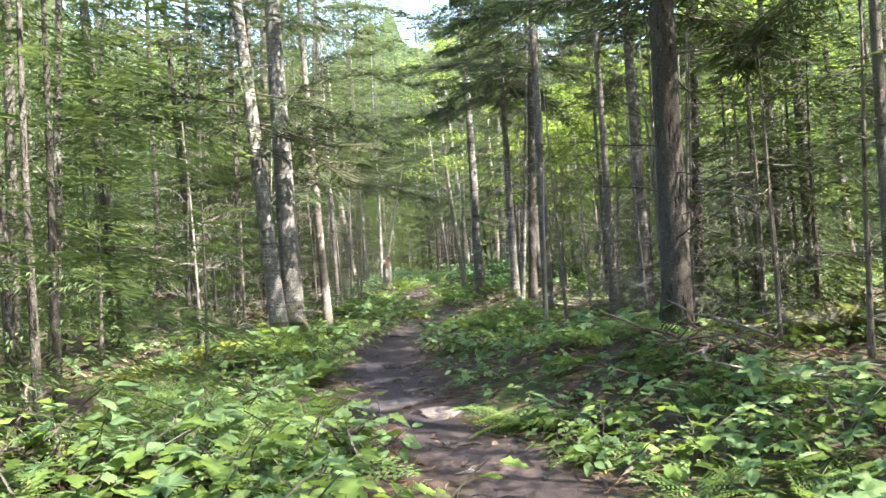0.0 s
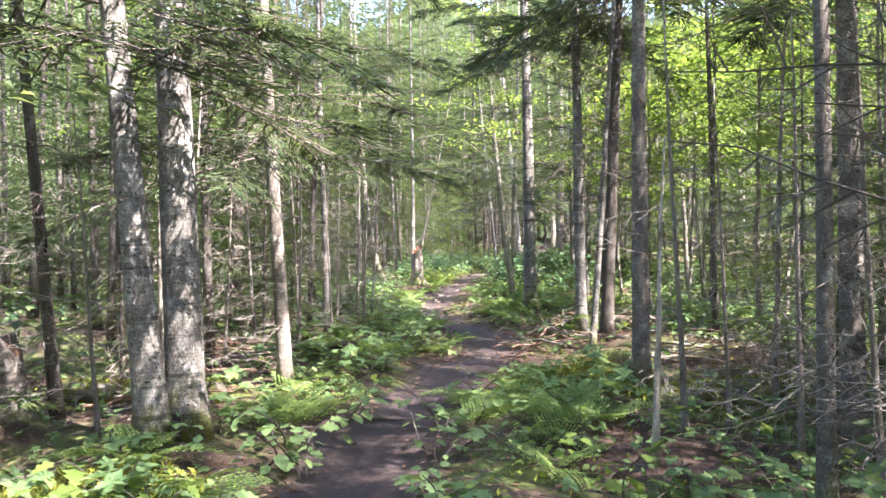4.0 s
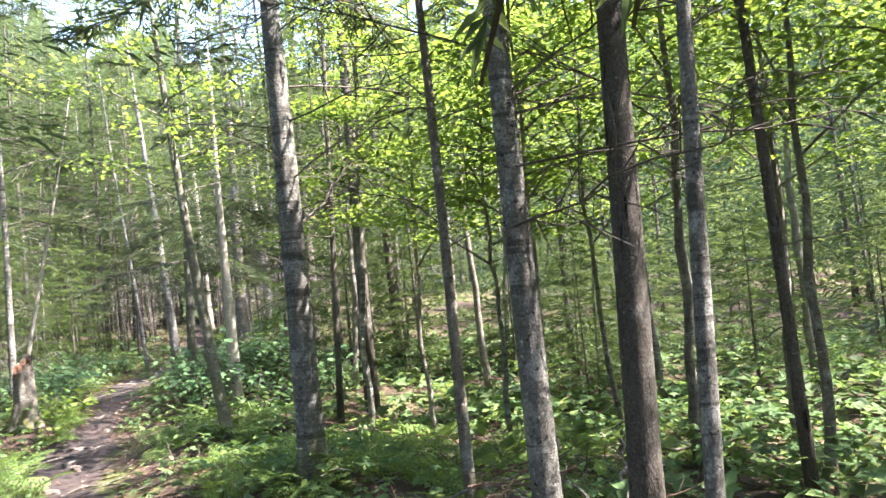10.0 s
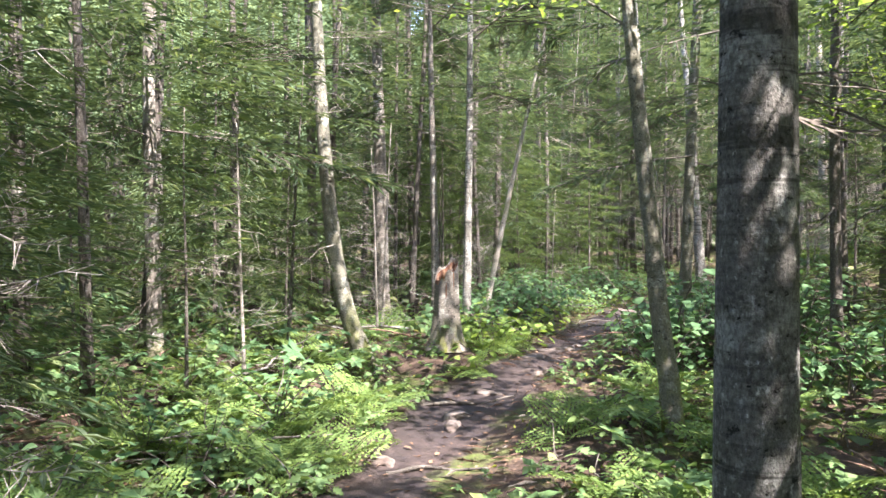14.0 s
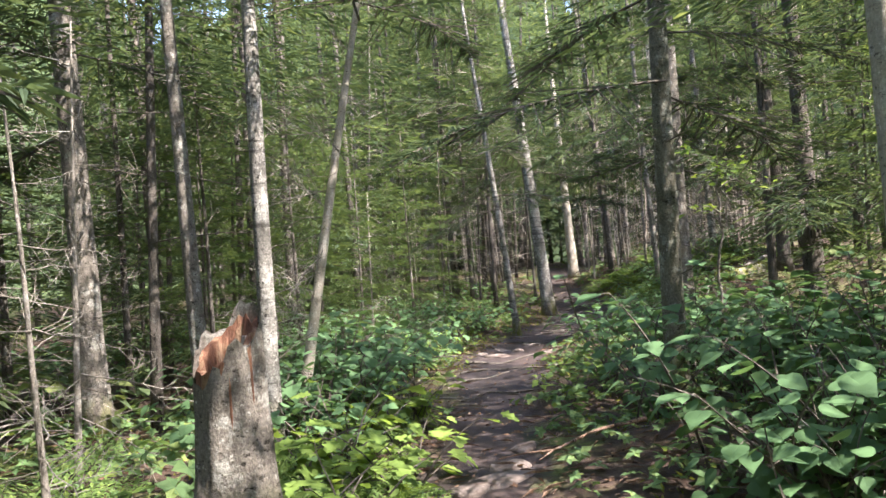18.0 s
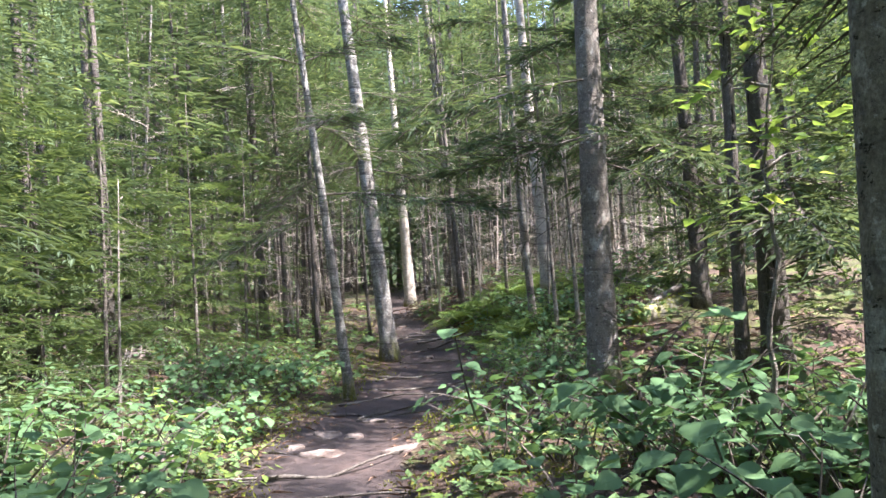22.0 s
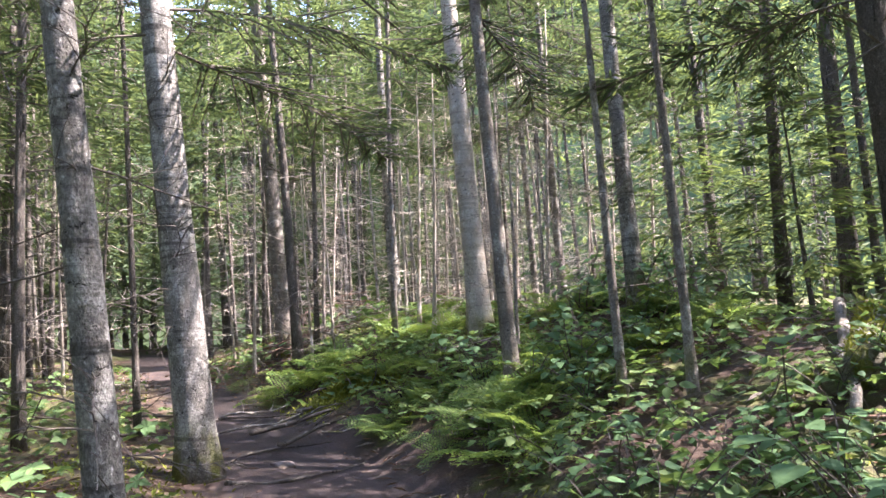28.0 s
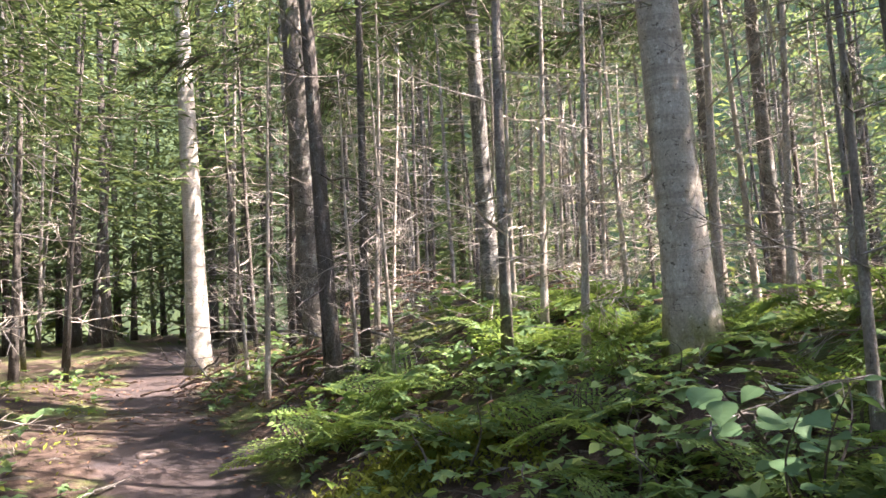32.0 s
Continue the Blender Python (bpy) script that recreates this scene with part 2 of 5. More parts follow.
def ground_mat():
    """Forest floor: dark wet soil on the trail, needle litter and moss beside it."""
    m = Mat("forest_floor", 0.85)
    v = m.coords((1, 1, 1), shift=False)
    fine, mid, big = m.noise(38, v, 6, 0.7), m.noise(6, v, 6, 0.65), m.noise(0.9, v, 4, 0.55)
    at = m.t.nodes.new("ShaderNodeAttribute")
    at.attribute_name = "trail"
    soil = m.ramp(m.mix(0.5, fine, mid), [(0.3, (0.019, 0.013, 0.012)), (0.52, (0.046, 0.032, 0.028)), (0.72, (0.11, 0.077, 0.064))])
    wet = m.ramp(m.mix(0.5, fine, mid), [(0.3, (0.011, 0.008, 0.008)), (0.55, (0.030, 0.022, 0.021)), (0.8, (0.075, 0.055, 0.05))])
    soil = m.mix(m.step(m.noise(0.55, v, 3), 0.42, 0.58), soil, wet)
    lit = m.ramp(m.mix(0.55, fine, mid), [(0.28, (0.018, 0.011, 0.008)), (0.5, (0.052, 0.033, 0.023)), (0.75, (0.135, 0.087, 0.06))])
    green = m.ramp(fine, [(0.3, (0.026, 0.038, 0.010)), (0.7, (0.095, 0.12, 0.026))])
    side = m.mix(m.step(m.mix(0.4, big, mid), 0.47, 0.60), lit, green)
    edge = m.t.nodes.new("ShaderNodeMath")
    edge.operation = "ADD"
    m.link(at.outputs["Fac"], edge.inputs[0])
    wob = m.t.nodes.new("ShaderNodeMapRange")
    wob.inputs["To Min"].default_value, wob.inputs["To Max"].default_value = -0.5, 0.5
    m.link(m.noise(3.5, v, 5, 0.7), wob.inputs[0])
    m.link(wob.outputs[0], edge.inputs[1])
    k = m.step(edge.outputs[0], 0.35, 0.6)
    m.color(m.mix(k, side, soil))
    rr = m.t.nodes.new("ShaderNodeMapRange")
    rr.inputs["To Min"].default_value, rr.inputs["To Max"].default_value = 0.9, 0.7
    m.link(k, rr.inputs[0])
    m.link(rr.outputs[0], m.p.inputs["Roughness"])
    m.bump(m.mix(0.5, fine, mid), 0.9, 0.05)
    return m.m


GROUND = ground_mat()

# ---- small tools ----
UP = Vector((0, 0, 1))


def mesh(name, verts, faces, mats, idx=None, smooth=False):
    me = bpy.data.meshes.new(name)
    me.from_pydata([tuple(v) for v in verts], [], [tuple(f) for f in faces])
    for m in mats if isinstance(mats, (list, tuple)) else [mats]:
        me.materials.append(m)
    if idx is not None:
        me.polygons.foreach_set("material_index", np.asarray(idx, np.int32))
    if smooth:
        me.polygons.foreach_set("use_smooth", np.ones(len(me.polygons), bool))
    me.update()
    return me


def part(name, me, parent, m=None, label=""):
    ob = new(name, me)
    ob.parent = parent
    if m is not None:
        ob.matrix_basis = m
    return tagged(ob, label)


def thing(name, m, label, category, group=""):
    ob = new(name)
    ob.empty_display_size = 0.2
    ob.matrix_basis = m
    return tagged(ob, label, category, group)


def tube(points, radii, segs=8, rough=0.0, rng=None, cap=True):
    """A round stem along points. Returns vertices and faces."""
    p, r = np.asarray(points, float), np.asarray(radii, float)
    n = len(p)
    d = np.gradient(p, axis=0)
    d /= np.linalg.norm(d, axis=1)[:, None] + 1e-9
    ref = np.tile([1.0, 0.0, 0.0], (n, 1))
    ref[np.abs(d[:, 0]) > 0.8] = (0, 1, 0)
    a = np.cross(d, ref)
    a /= np.linalg.norm(a, axis=1)[:, None] + 1e-9
    b = np.cross(d, a)
    ang = np.arange(segs) * 2 * np.pi / segs
    rad = r[:, None] * np.ones(segs)
    if rough and rng is not None:
        rad = rad * (1 + rough * rng.uniform(-1, 1, (n, segs)))
    v = p[:, None] + rad[..., None] * (np.cos(ang)[None, :, None] * a[:, None] + np.sin(ang)[None, :, None] * b[:, None])
    f = []
    for i in range(n - 1):
        for j in range(segs):
            k = (j + 1) % segs
            f.append((i * segs + j, i * segs + k, (i + 1) * segs + k, (i + 1) * segs + j))
    if cap:
        f.append(tuple(range(segs))[::-1])
        f.append(tuple((n - 1) * segs + j for j in range(segs)))
    return v.reshape(-1, 3), f


def join(pieces):
    """Joins (vertices, faces) pairs."""
    vs, fs, n = [], [], 0
    for v, f in pieces:
        vs.append(np.asarray(v, float))
        fs += [tuple(i + n for i in q) for q in f]
        n += len(v)
    return np.concatenate(vs), fs


def turn(rx, ry, rz):
    return np.array(Euler((rx, ry, rz)).to_matrix())


# kite: a pointed blade along +x, one unit long, folded a little on its middle line
KITE = np.array([(0, 0, 0), (0.4, 0.5, 0.06), (1, 0, -0.08), (0.4, -0.5, 0.06)])


def kites(origins, dirs, lengths, widths, ups=None):
    """Many blades at once: vertices and faces."""
    o, d = np.asarray(origins, float), np.asarray(dirs, float)
    d = d / (np.linalg.norm(d, axis=1)[:, None] + 1e-9)
    u = np.tile([0.0, 0, 1], (len(o), 1)) if ups is None else np.asarray(ups, float)
    s = np.cross(u, d)
    s /= np.linalg.norm(s, axis=1)[:, None] + 1e-6
    w = np.cross(d, s)
    le, wi = np.asarray(lengths)[:, None, None], np.asarray(widths)[:, None, None]
    v = o[:, None] + KITE[None, :, :1] * le * d[:, None] + KITE[None, :, 1:2] * wi * s[:, None] + KITE[None, :, 2:3] * le * w[:, None]
    f = []
    for i in range(len(o)):
        f += [(4 * i, 4 * i + 2, 4 * i + 1), (4 * i, 4 * i + 3, 4 * i + 2)]
    return v.reshape(-1, 3), f


# ---- the lie of the land ----
TRAIL = np.array([(0.4, -16.0), (0.6, -11.0), (0.95, -6.5), (1.2, -5.0), (1.45, -3.6), (1.5, -2.3), (1.2, -1.2), (0.75, 0.0), (0.6, 1.2), (0.55, 3.0), (0.6, 4.2), (0.8, 5.4), (1.2, 7.2),
                  (1.6, 9.0), (1.55, 10.6), (1.0, 12.5), (0.45, 14.6), (0.45, 16.9), (0.85, 19.2), (1.15, 21.9), (1.52, 24.5), (1.7, 26.5), (2.2, 28.0), (3.0, 29.5), (3.8, 31.0),
                  (4.3, 32.6), (4.55, 34.5), (4.7, 36.2), (4.85, 38.0), (5.05, 40.2), (5.8, 43.6), (7.2, 50.0)])
RISE = np.array([(-16, -0.85), (-6.2, -0.56), (-4.5, -0.34), (-2.4, -0.22), (0, -0.2), (2.4, -0.16), (4.6, -0.05), (6.5, 0.0), (15, 0.0), (17, 0.06), (18.4, 0.14), (20.9, 0.29), (24, 0.26), (28, 0.22), (31, 0.27), (33.6, 0.48), (36, 0.7), (40, 0.92), (46, 1.2), (60, 1.6)])
# low swells of the ground: x, y, height, radius
KNOLLS = [(2.35, 6.5, 0.12, 0.6), (-1.1, 1.9, 0.16, 0.8), (3.2, 0.1, 0.3, 1.0), (4.6, 1.6, 0.12, 1.2), (-0.1, 18.8, 0.2, 0.7), (2.5, 12.8, 0.16, 0.8), (-0.8, 3.8, 0.12, 0.8), (2.2, 4.9, 0.14, 0.8), (-0.3, 7.4, 0.12, 0.9)]
WAVES = np.random.default_rng(5).uniform(0, 1, (24, 4))


# half the width of the trodden strip along the way: y, metres
WIDTHS = np.array([(-16, 0.3), (-2.3, 0.26), (0, 0.36), (4.7, 0.46), (6.6, 0.42), (10, 0.36), (14.7, 0.31), (16.2, 0.44), (18, 0.38), (20, 0.32), (23.5, 0.31), (25, 0.6), (28, 0.66), (31, 0.8), (34, 0.68), (38, 0.36), (46, 0.6)])


def half_width(y):
    return np.interp(y, WIDTHS[:, 0], WIDTHS[:, 1]) + 0.05 * np.sin(np.asarray(y) * 1.9) + 0.04 * np.sin(np.asarray(y) * 4.3 + 1)


def trail_distance(x, y):
    x, y = np.atleast_1d(np.asarray(x, float)), np.atleast_1d(np.asarray(y, float))
    best, side = np.full(x.shape, 1e9), np.zeros(x.shape)
    for (ax, ay), (bx, by) in zip(TRAIL[:-1], TRAIL[1:]):
        dx, dy = bx - ax, by - ay
        t = np.clip(((x - ax) * dx + (y - ay) * dy) / (dx * dx + dy * dy), 0, 1)
        ex, ey = x - ax - t * dx, y - ay - t * dy
        d = np.hypot(ex, ey)
        near = d < best
        best = np.where(near, d, best)
        side = np.where(near, np.sign(dx * ey - dy * ex), side)
    return best, side


def land(x, y):
    """Height of the ground, for arrays."""
    x, y = np.atleast_1d(np.asarray(x, float)), np.atleast_1d(np.asarray(y, float))
    d, side = trail_distance(x, y)
    z = np.interp(y, RISE[:, 0], RISE[:, 1])
    rough = np.zeros_like(z)
    for i, (a, b, c, e) in enumerate(WAVES):
        k = (0.5, 1.1, 2.3, 4.6)[i % 4] * (0.7 + 0.6 * e)
        ang = a * math.pi * 2
        rough += (0.030, 0.026, 0.016, 0.009)[i % 4] * np.sin(k * (x * math.cos(ang) + y * math.sin(ang)) * 1.6 + c * 40)
    off = np.clip((d - 0.35) / 1.2, 0, 1)
    z = z + rough * (0.25 + 0.75 * off) + 0.09 * off
    bank = np.clip((y - 26) / 4, 0, 1) * np.clip((44 - y) / 6, 0, 1)
    right = np.where(side < 0, d, 0)
    z = z + bank * 0.88 * np.clip((right - 0.55) / 2.3, 0, 1) ** 0.85
    for bx, by, bh, br in KNOLLS:
        z = z + bh * np.exp(-((x - bx) ** 2 + (y - by) ** 2) / (br * br))
    return z


def height(x, y):
    return float(land(x, y)[0])


def build_ground():
    xs = np.concatenate([[-900, -300, -120, -60, -36, -26, -20, -15, -12, -9.5, -8, -7], np.arange(-6, 11.01, 0.16), [12, 13.5, 15.5, 18, 22, 28, 40, 70, 130, 300, 900]])
    ys = np.concatenate([[-900, -300, -120, -60, -36, -26, -20, -16, -13, -11, -9.5], np.arange(-8.5, 44.01, 0.16), [45, 46.5, 48, 50, 53, 57, 62, 70, 90, 140, 300, 900]])
    gx, gy = np.meshgrid(xs, ys)
    x, y = gx.ravel(), gy.ravel()
    z = land(x, y)
    nx = len(xs)
    i = (np.arange(len(ys) - 1)[:, None] * nx + np.arange(nx - 1)[None]).ravel()
    me = mesh("ground", np.stack([x, y, z], 1), np.stack([i, i + 1, i + nx + 1, i + nx], 1).tolist(), GROUND, smooth=True)
    d, _ = trail_distance(x, y)
    wide = half_width(y)
    att = me.attributes.new("trail", "FLOAT", "POINT")
    att.data.foreach_set("value", np.clip(1.0 - (d - wide + 0.3) / 0.6, 0, 1).astype(np.float32))
    tagged(new("ground", me), "forest floor with a dark muddy footpath, needles and moss", "ground", kind="structure")


build_ground()

# ---- pieces of trees, shared by all ----


def bough_data(seed, twigs=15, sub=5, wide=0.011, short=1.0):
    """A flat fir bough, one unit long along +x: woody axis and needle blades."""
    g = np.random.default_rng(seed)
    x = np.linspace(0, 1, 6)
    axis = np.stack([x, 0.03 * np.sin(x * 5 + seed), -0.16 * x**2 + 0.05 * x], 1)
    wood = [tube(axis, np.linspace(0.0055, 0.002, 6), 4, cap=False)]
    o, d, le = [], [], []
    for i in range(twigs):
        t = 0.16 + 0.84 * (i + g.uniform(0, 0.6)) / twigs
        p = np.array([t, 0.03 * math.sin(t * 5 + seed), -0.16 * t * t + 0.05 * t])
        for s in (-1, 1):
            if g.uniform() < 0.1:
                continue
            ln = (0.40 * (1 - t) ** 0.8 + 0.09) * g.uniform(0.45, 1.2)
            a = radians(g.uniform(32, 72))
            way = np.array([math.cos(a), s * math.sin(a), g.uniform(-0.42, 0.10)])
            wood.append(tube([p, p + way * ln + (0, 0, -0.02)], [0.004, 0.0015], 3, cap=False))
            for k in range(sub):
                q = p + way * ln * (k + 0.2) / sub
                for s2 in (-1, 1):
                    b = a * s + s2 * radians(g.uniform(12, 62))
                    o.append(q + way * ln * g.uniform(-0.5, 0.5) / sub)
                    d.append((math.cos(b), math.sin(b), g.uniform(-0.6, 0.3)))
                    le.append(short * g.uniform(0.05, 0.095) * (1.1 - 0.4 * k / sub))
            o.append(p + way * ln * 0.85)
            d.append(way)
            le.append(0.11 * short)
    return join(wood), kites(o, d, le, np.full(len(o), wide * 2.0))


def two(name, wood, leaves, wood_mat, leaf_m):
    v, f = join([wood, leaves])
    return mesh(name, v, f, [wood_mat, leaf_m], [0] * len(wood[1]) + [1] * len(leaves[1]))


BOUGHS = [two("bough", *bough_data(s, 20, 7, 0.0056), TWIG, NEEDLE) for s in (1, 2, 3, 4)]
BOUGHS_FINE = [two("bough", *bough_data(s, 22, 15, 0.0034, 0.5), TWIG, NEEDLE) for s in (51, 52, 53)]
BOUGHS_YOUNG = [two("bough", *bough_data(s, 14, 5, 0.008), TWIG, NEEDLE_YOUNG) for s in (5, 6, 7)]


def dead_data(seed, twigs=9, bare=0.12, thick=0.0075):
    """A dead branch, one unit long along +x, with side twigs."""
    g = np.random.default_rng(seed)
    x = np.linspace(0, 1, 7)
    axis = np.stack([x, np.cumsum(g.uniform(-0.035, 0.035, 7)), np.cumsum(g.uniform(-0.05, 0.025, 7))], 1)
    ps = [tube(axis, np.linspace(thick, 0.0018, 7), 4)]
    for i in range(twigs):
        t = bare + (0.97 - bare) * (i + g.uniform(0, 1)) / twigs
        p = np.array([np.interp(t, x, axis[:, k]) for k in range(3)])
        s, a = g.choice((-1, 1)), radians(g.uniform(30, 65))
        ln = (0.38 * (1 - t) + 0.07) * g.uniform(0.5, 1.2)
        way = np.array([math.cos(a), s * math.sin(a), g.uniform(-0.45, 0.25)])
        bend = g.uniform(-0.12, 0.12, 3) * ln
        ps.append(tube([p, p + way * ln * 0.55 + bend, p + way * ln + bend], [0.0035, 0.0025, 0.0013], 3, cap=False))
        if ln > 0.16:
            q = p + way * ln * 0.5 + bend
            w2 = np.array([math.cos(a - s * 0.7), s * math.sin(a - s * 0.7), g.uniform(-0.4, 0.3)])
            ps.append(tube([q, q + w2 * ln * 0.45], [0.003, 0.0013], 3, cap=False))
    return join(ps)


DEADS = [mesh("dead_branch", *dead_data(s), DEAD_WOOD) for s in (11, 12, 13, 14, 15)]
DEADS_FINE = [mesh("dead_branch", *dead_data(s, 20, 0.05), DEAD_WOOD) for s in (41, 42, 43, 44, 45)]
DEADS_DARK = [mesh("dead_branch", *dead_data(s, 10, 0.15, 0.005), TWIG) for s in (21, 22, 23, 24, 25)]


def stem_points(h, lean, bow, g, n=14):
    """A slightly wavering stem from the ground up, leaning (metres a metre) and bowed."""
    t = np.linspace(0, 1, n) ** 1.25
    ph = g.uniform(0, 6, 2)
    x = lean[0] * h * t + bow[0] * np.sin(t * math.pi) + 0.018 * h * 0.2 * np.sin(t * 7 + ph[0]) * t
    y = lean[1] * h * t + bow[1] * np.sin(t * math.pi) + 0.018 * h * 0.2 * np.sin(t * 8 + ph[1]) * t
    return np.stack([x, y, h * t - 0.12 * (t == 0)], 1)


def stem_radii(r, h, pts, flare=0.5):
    z = np.clip(pts[:, 2], 0, None)
    return r * (1 - 0.93 * z / h) * (1 + flare * np.exp(-z / 0.16)) + 0.004


def at_height(pts, z):
    return np.array([np.interp(z, pts[:, 2], pts[:, k]) for k in (0, 1)] + [z])


def limb_pose(p, az, tilt, roll, length):
    return Matrix.Translation(p) @ Euler((roll, tilt, az)).to_matrix().to_4x4() @ Matrix.Diagonal((length, length, length, 1))


def conifer(name, x, y, r, h, g, lean=(0, 0), bow=(0, 0), bark_mat=None, live_from=3.0, boughs=22, deads=12, dead_from=0.6, dead_len=1.0,
            young=False, reach=1.5, label="", group="", dark=False, segs=14, twiggy=None, rising=False, sweep=0.0):
    """A fir or spruce with its stem, live boughs and dead lower branches as parts."""
    ob = thing(name, pose(x, y, height(x, y) - 0.02), label, "tree", group)
    pts = stem_points(h, lean, bow, g, 26 if sweep else 18)
    pts[:, 0] -= sweep * (1 - np.exp(-np.clip(pts[:, 2], 0, None) / 0.6))
    part("trunk", mesh("trunk", *tube(pts, stem_radii(r, h, pts), segs, 0.045, g), bark_mat or BARK_BROWN, smooth=True), ob)
    az = g.uniform(0, 6.28)
    kit = BOUGHS_YOUNG if young else BOUGHS
    for i in range(boughs):
        k = (i + g.uniform(0, 1)) / boughs
        z = live_from + (h - 0.2 - live_from) * k**1.4
        az += 2.4 + g.uniform(-0.5, 0.5)
        ln = (reach * (1 - k) ** 0.75 + 0.25) * g.uniform(0.75, 1.15)
        close = kit is BOUGHS and z < 4.6 and float(trail_distance(x, y)[0][0]) < 2.3
        part("bough", BOUGHS_FINE[i % 3] if close else kit[i % len(kit)], ob, limb_pose(at_height(pts, z), az, radians(g.uniform(-8, 22) - 25 * k), g.uniform(-0.3, 0.3), ln))
    for i in range(deads):
        z = dead_from + (live_from + 0.6 - dead_from) * (i + g.uniform(0, 1)) / deads
        az += 2.4 + g.uniform(-0.7, 0.7)
        ln = dead_len * g.uniform(0.45, 1.1)
        q, way = at_height(pts, z), az
        tips = [float(trail_distance(x + q[0] + math.cos(way) * ln * k, y + q[1] + math.sin(way) * ln * k)[0][0]) for k in (0.6, 1.0)]
        if z < 2.7 and min(tips) < 1.15:            # nothing reaches over the path at head height
            way += math.pi
        part("dead_branch", (twiggy or (DEADS_DARK if dark else DEADS))[i % 5], ob, limb_pose(q, way, radians(g.uniform(-26, 2) if rising else g.uniform(-18, 22)), g.uniform(-3, 3), ln))
    return ob


def leafy_data(g, centre, spread, count, size=0.075):
    """Loose leaves round a centre, mostly lying flat."""
    o = g.normal(0, 1, (count, 3)) * spread * 0.5 + centre
    a = g.uniform(0, 6.28, count)
    d = np.stack([np.cos(a), np.sin(a), g.uniform(-0.5, 0.15, count)], 1)
    u = np.stack([g.normal(0, 0.35, count), g.normal(0, 0.35, count), np.ones(count)], 1)
    le = size * g.uniform(0.6, 1.3, count)
    return kites(o, d, le, le * 0.72, u)


def broadleaf(name, x, y, r, h, g, lean=(0, 0), bow=(0, 0), bark_mat=None, crown_from=2.6, clumps=22, leaves=110, reach=1.5, label="", group="", size=0.085, wiggle=0.06, segs=10):
    """A young maple or birch: wavering stem, limbs with layered sprays of leaves."""
    ob = thing(name, pose(x, y, height(x, y) - 0.02), label, "tree", group)
    pts = stem_points(h, lean, bow, g, 20)
    pts[:, 0] += wiggle * np.cumsum(g.normal(0, 1, 20)) * 0.35
    pts[:, 1] += wiggle * np.cumsum(g.normal(0, 1, 20)) * 0.35
    part("trunk", mesh("trunk", *tube(pts, stem_radii(r, h, pts, 0.3), segs, 0.05, g), bark_mat or BARK_BROWN, smooth=True), ob)
    sprays, az = [], g.uniform(0, 6.28)
    for i in range(clumps):
        k = (i + g.uniform(0, 1)) / clumps
        z = crown_from + (h - crown_from) * k
        az += 2.4 + g.uniform(-0.6, 0.6)
        ln = reach * (1 - 0.6 * k) * g.uniform(0.6, 1.15)
        p = at_height(pts, z)
        q = p + np.array([math.cos(az) * ln, math.sin(az) * ln, ln * g.uniform(0.05, 0.5)])
        mid = (p + q) / 2 + (0, 0, 0.1 * ln)
        part("limb", mesh("limb", *tube([p, mid, q], [0.013, 0.009, 0.003], 5), bark_mat or BARK_BROWN, smooth=True), ob)
        sprays.append(leafy_data(g, q - (q - p) * 0.15, np.array([0.55, 0.55, 0.12]) * (0.6 + 0.5 * ln), leaves, size))
        sprays.append(leafy_data(g, mid, np.array([0.45, 0.45, 0.12]) * (0.6 + 0.4 * ln), leaves // 2, size))
    part("crown", mesh("crown", *join(sprays), LEAF_MAPLE), ob)
    return ob


# ---- the trees that stand along the path ----
rg = np.random.default_rng(42)
GREY, DARK, BROWN, BIRCH, MOSSY = BARK_GREY, BARK_DARK, BARK_BROWN, BARK_BIRCH, BARK_MOSSY
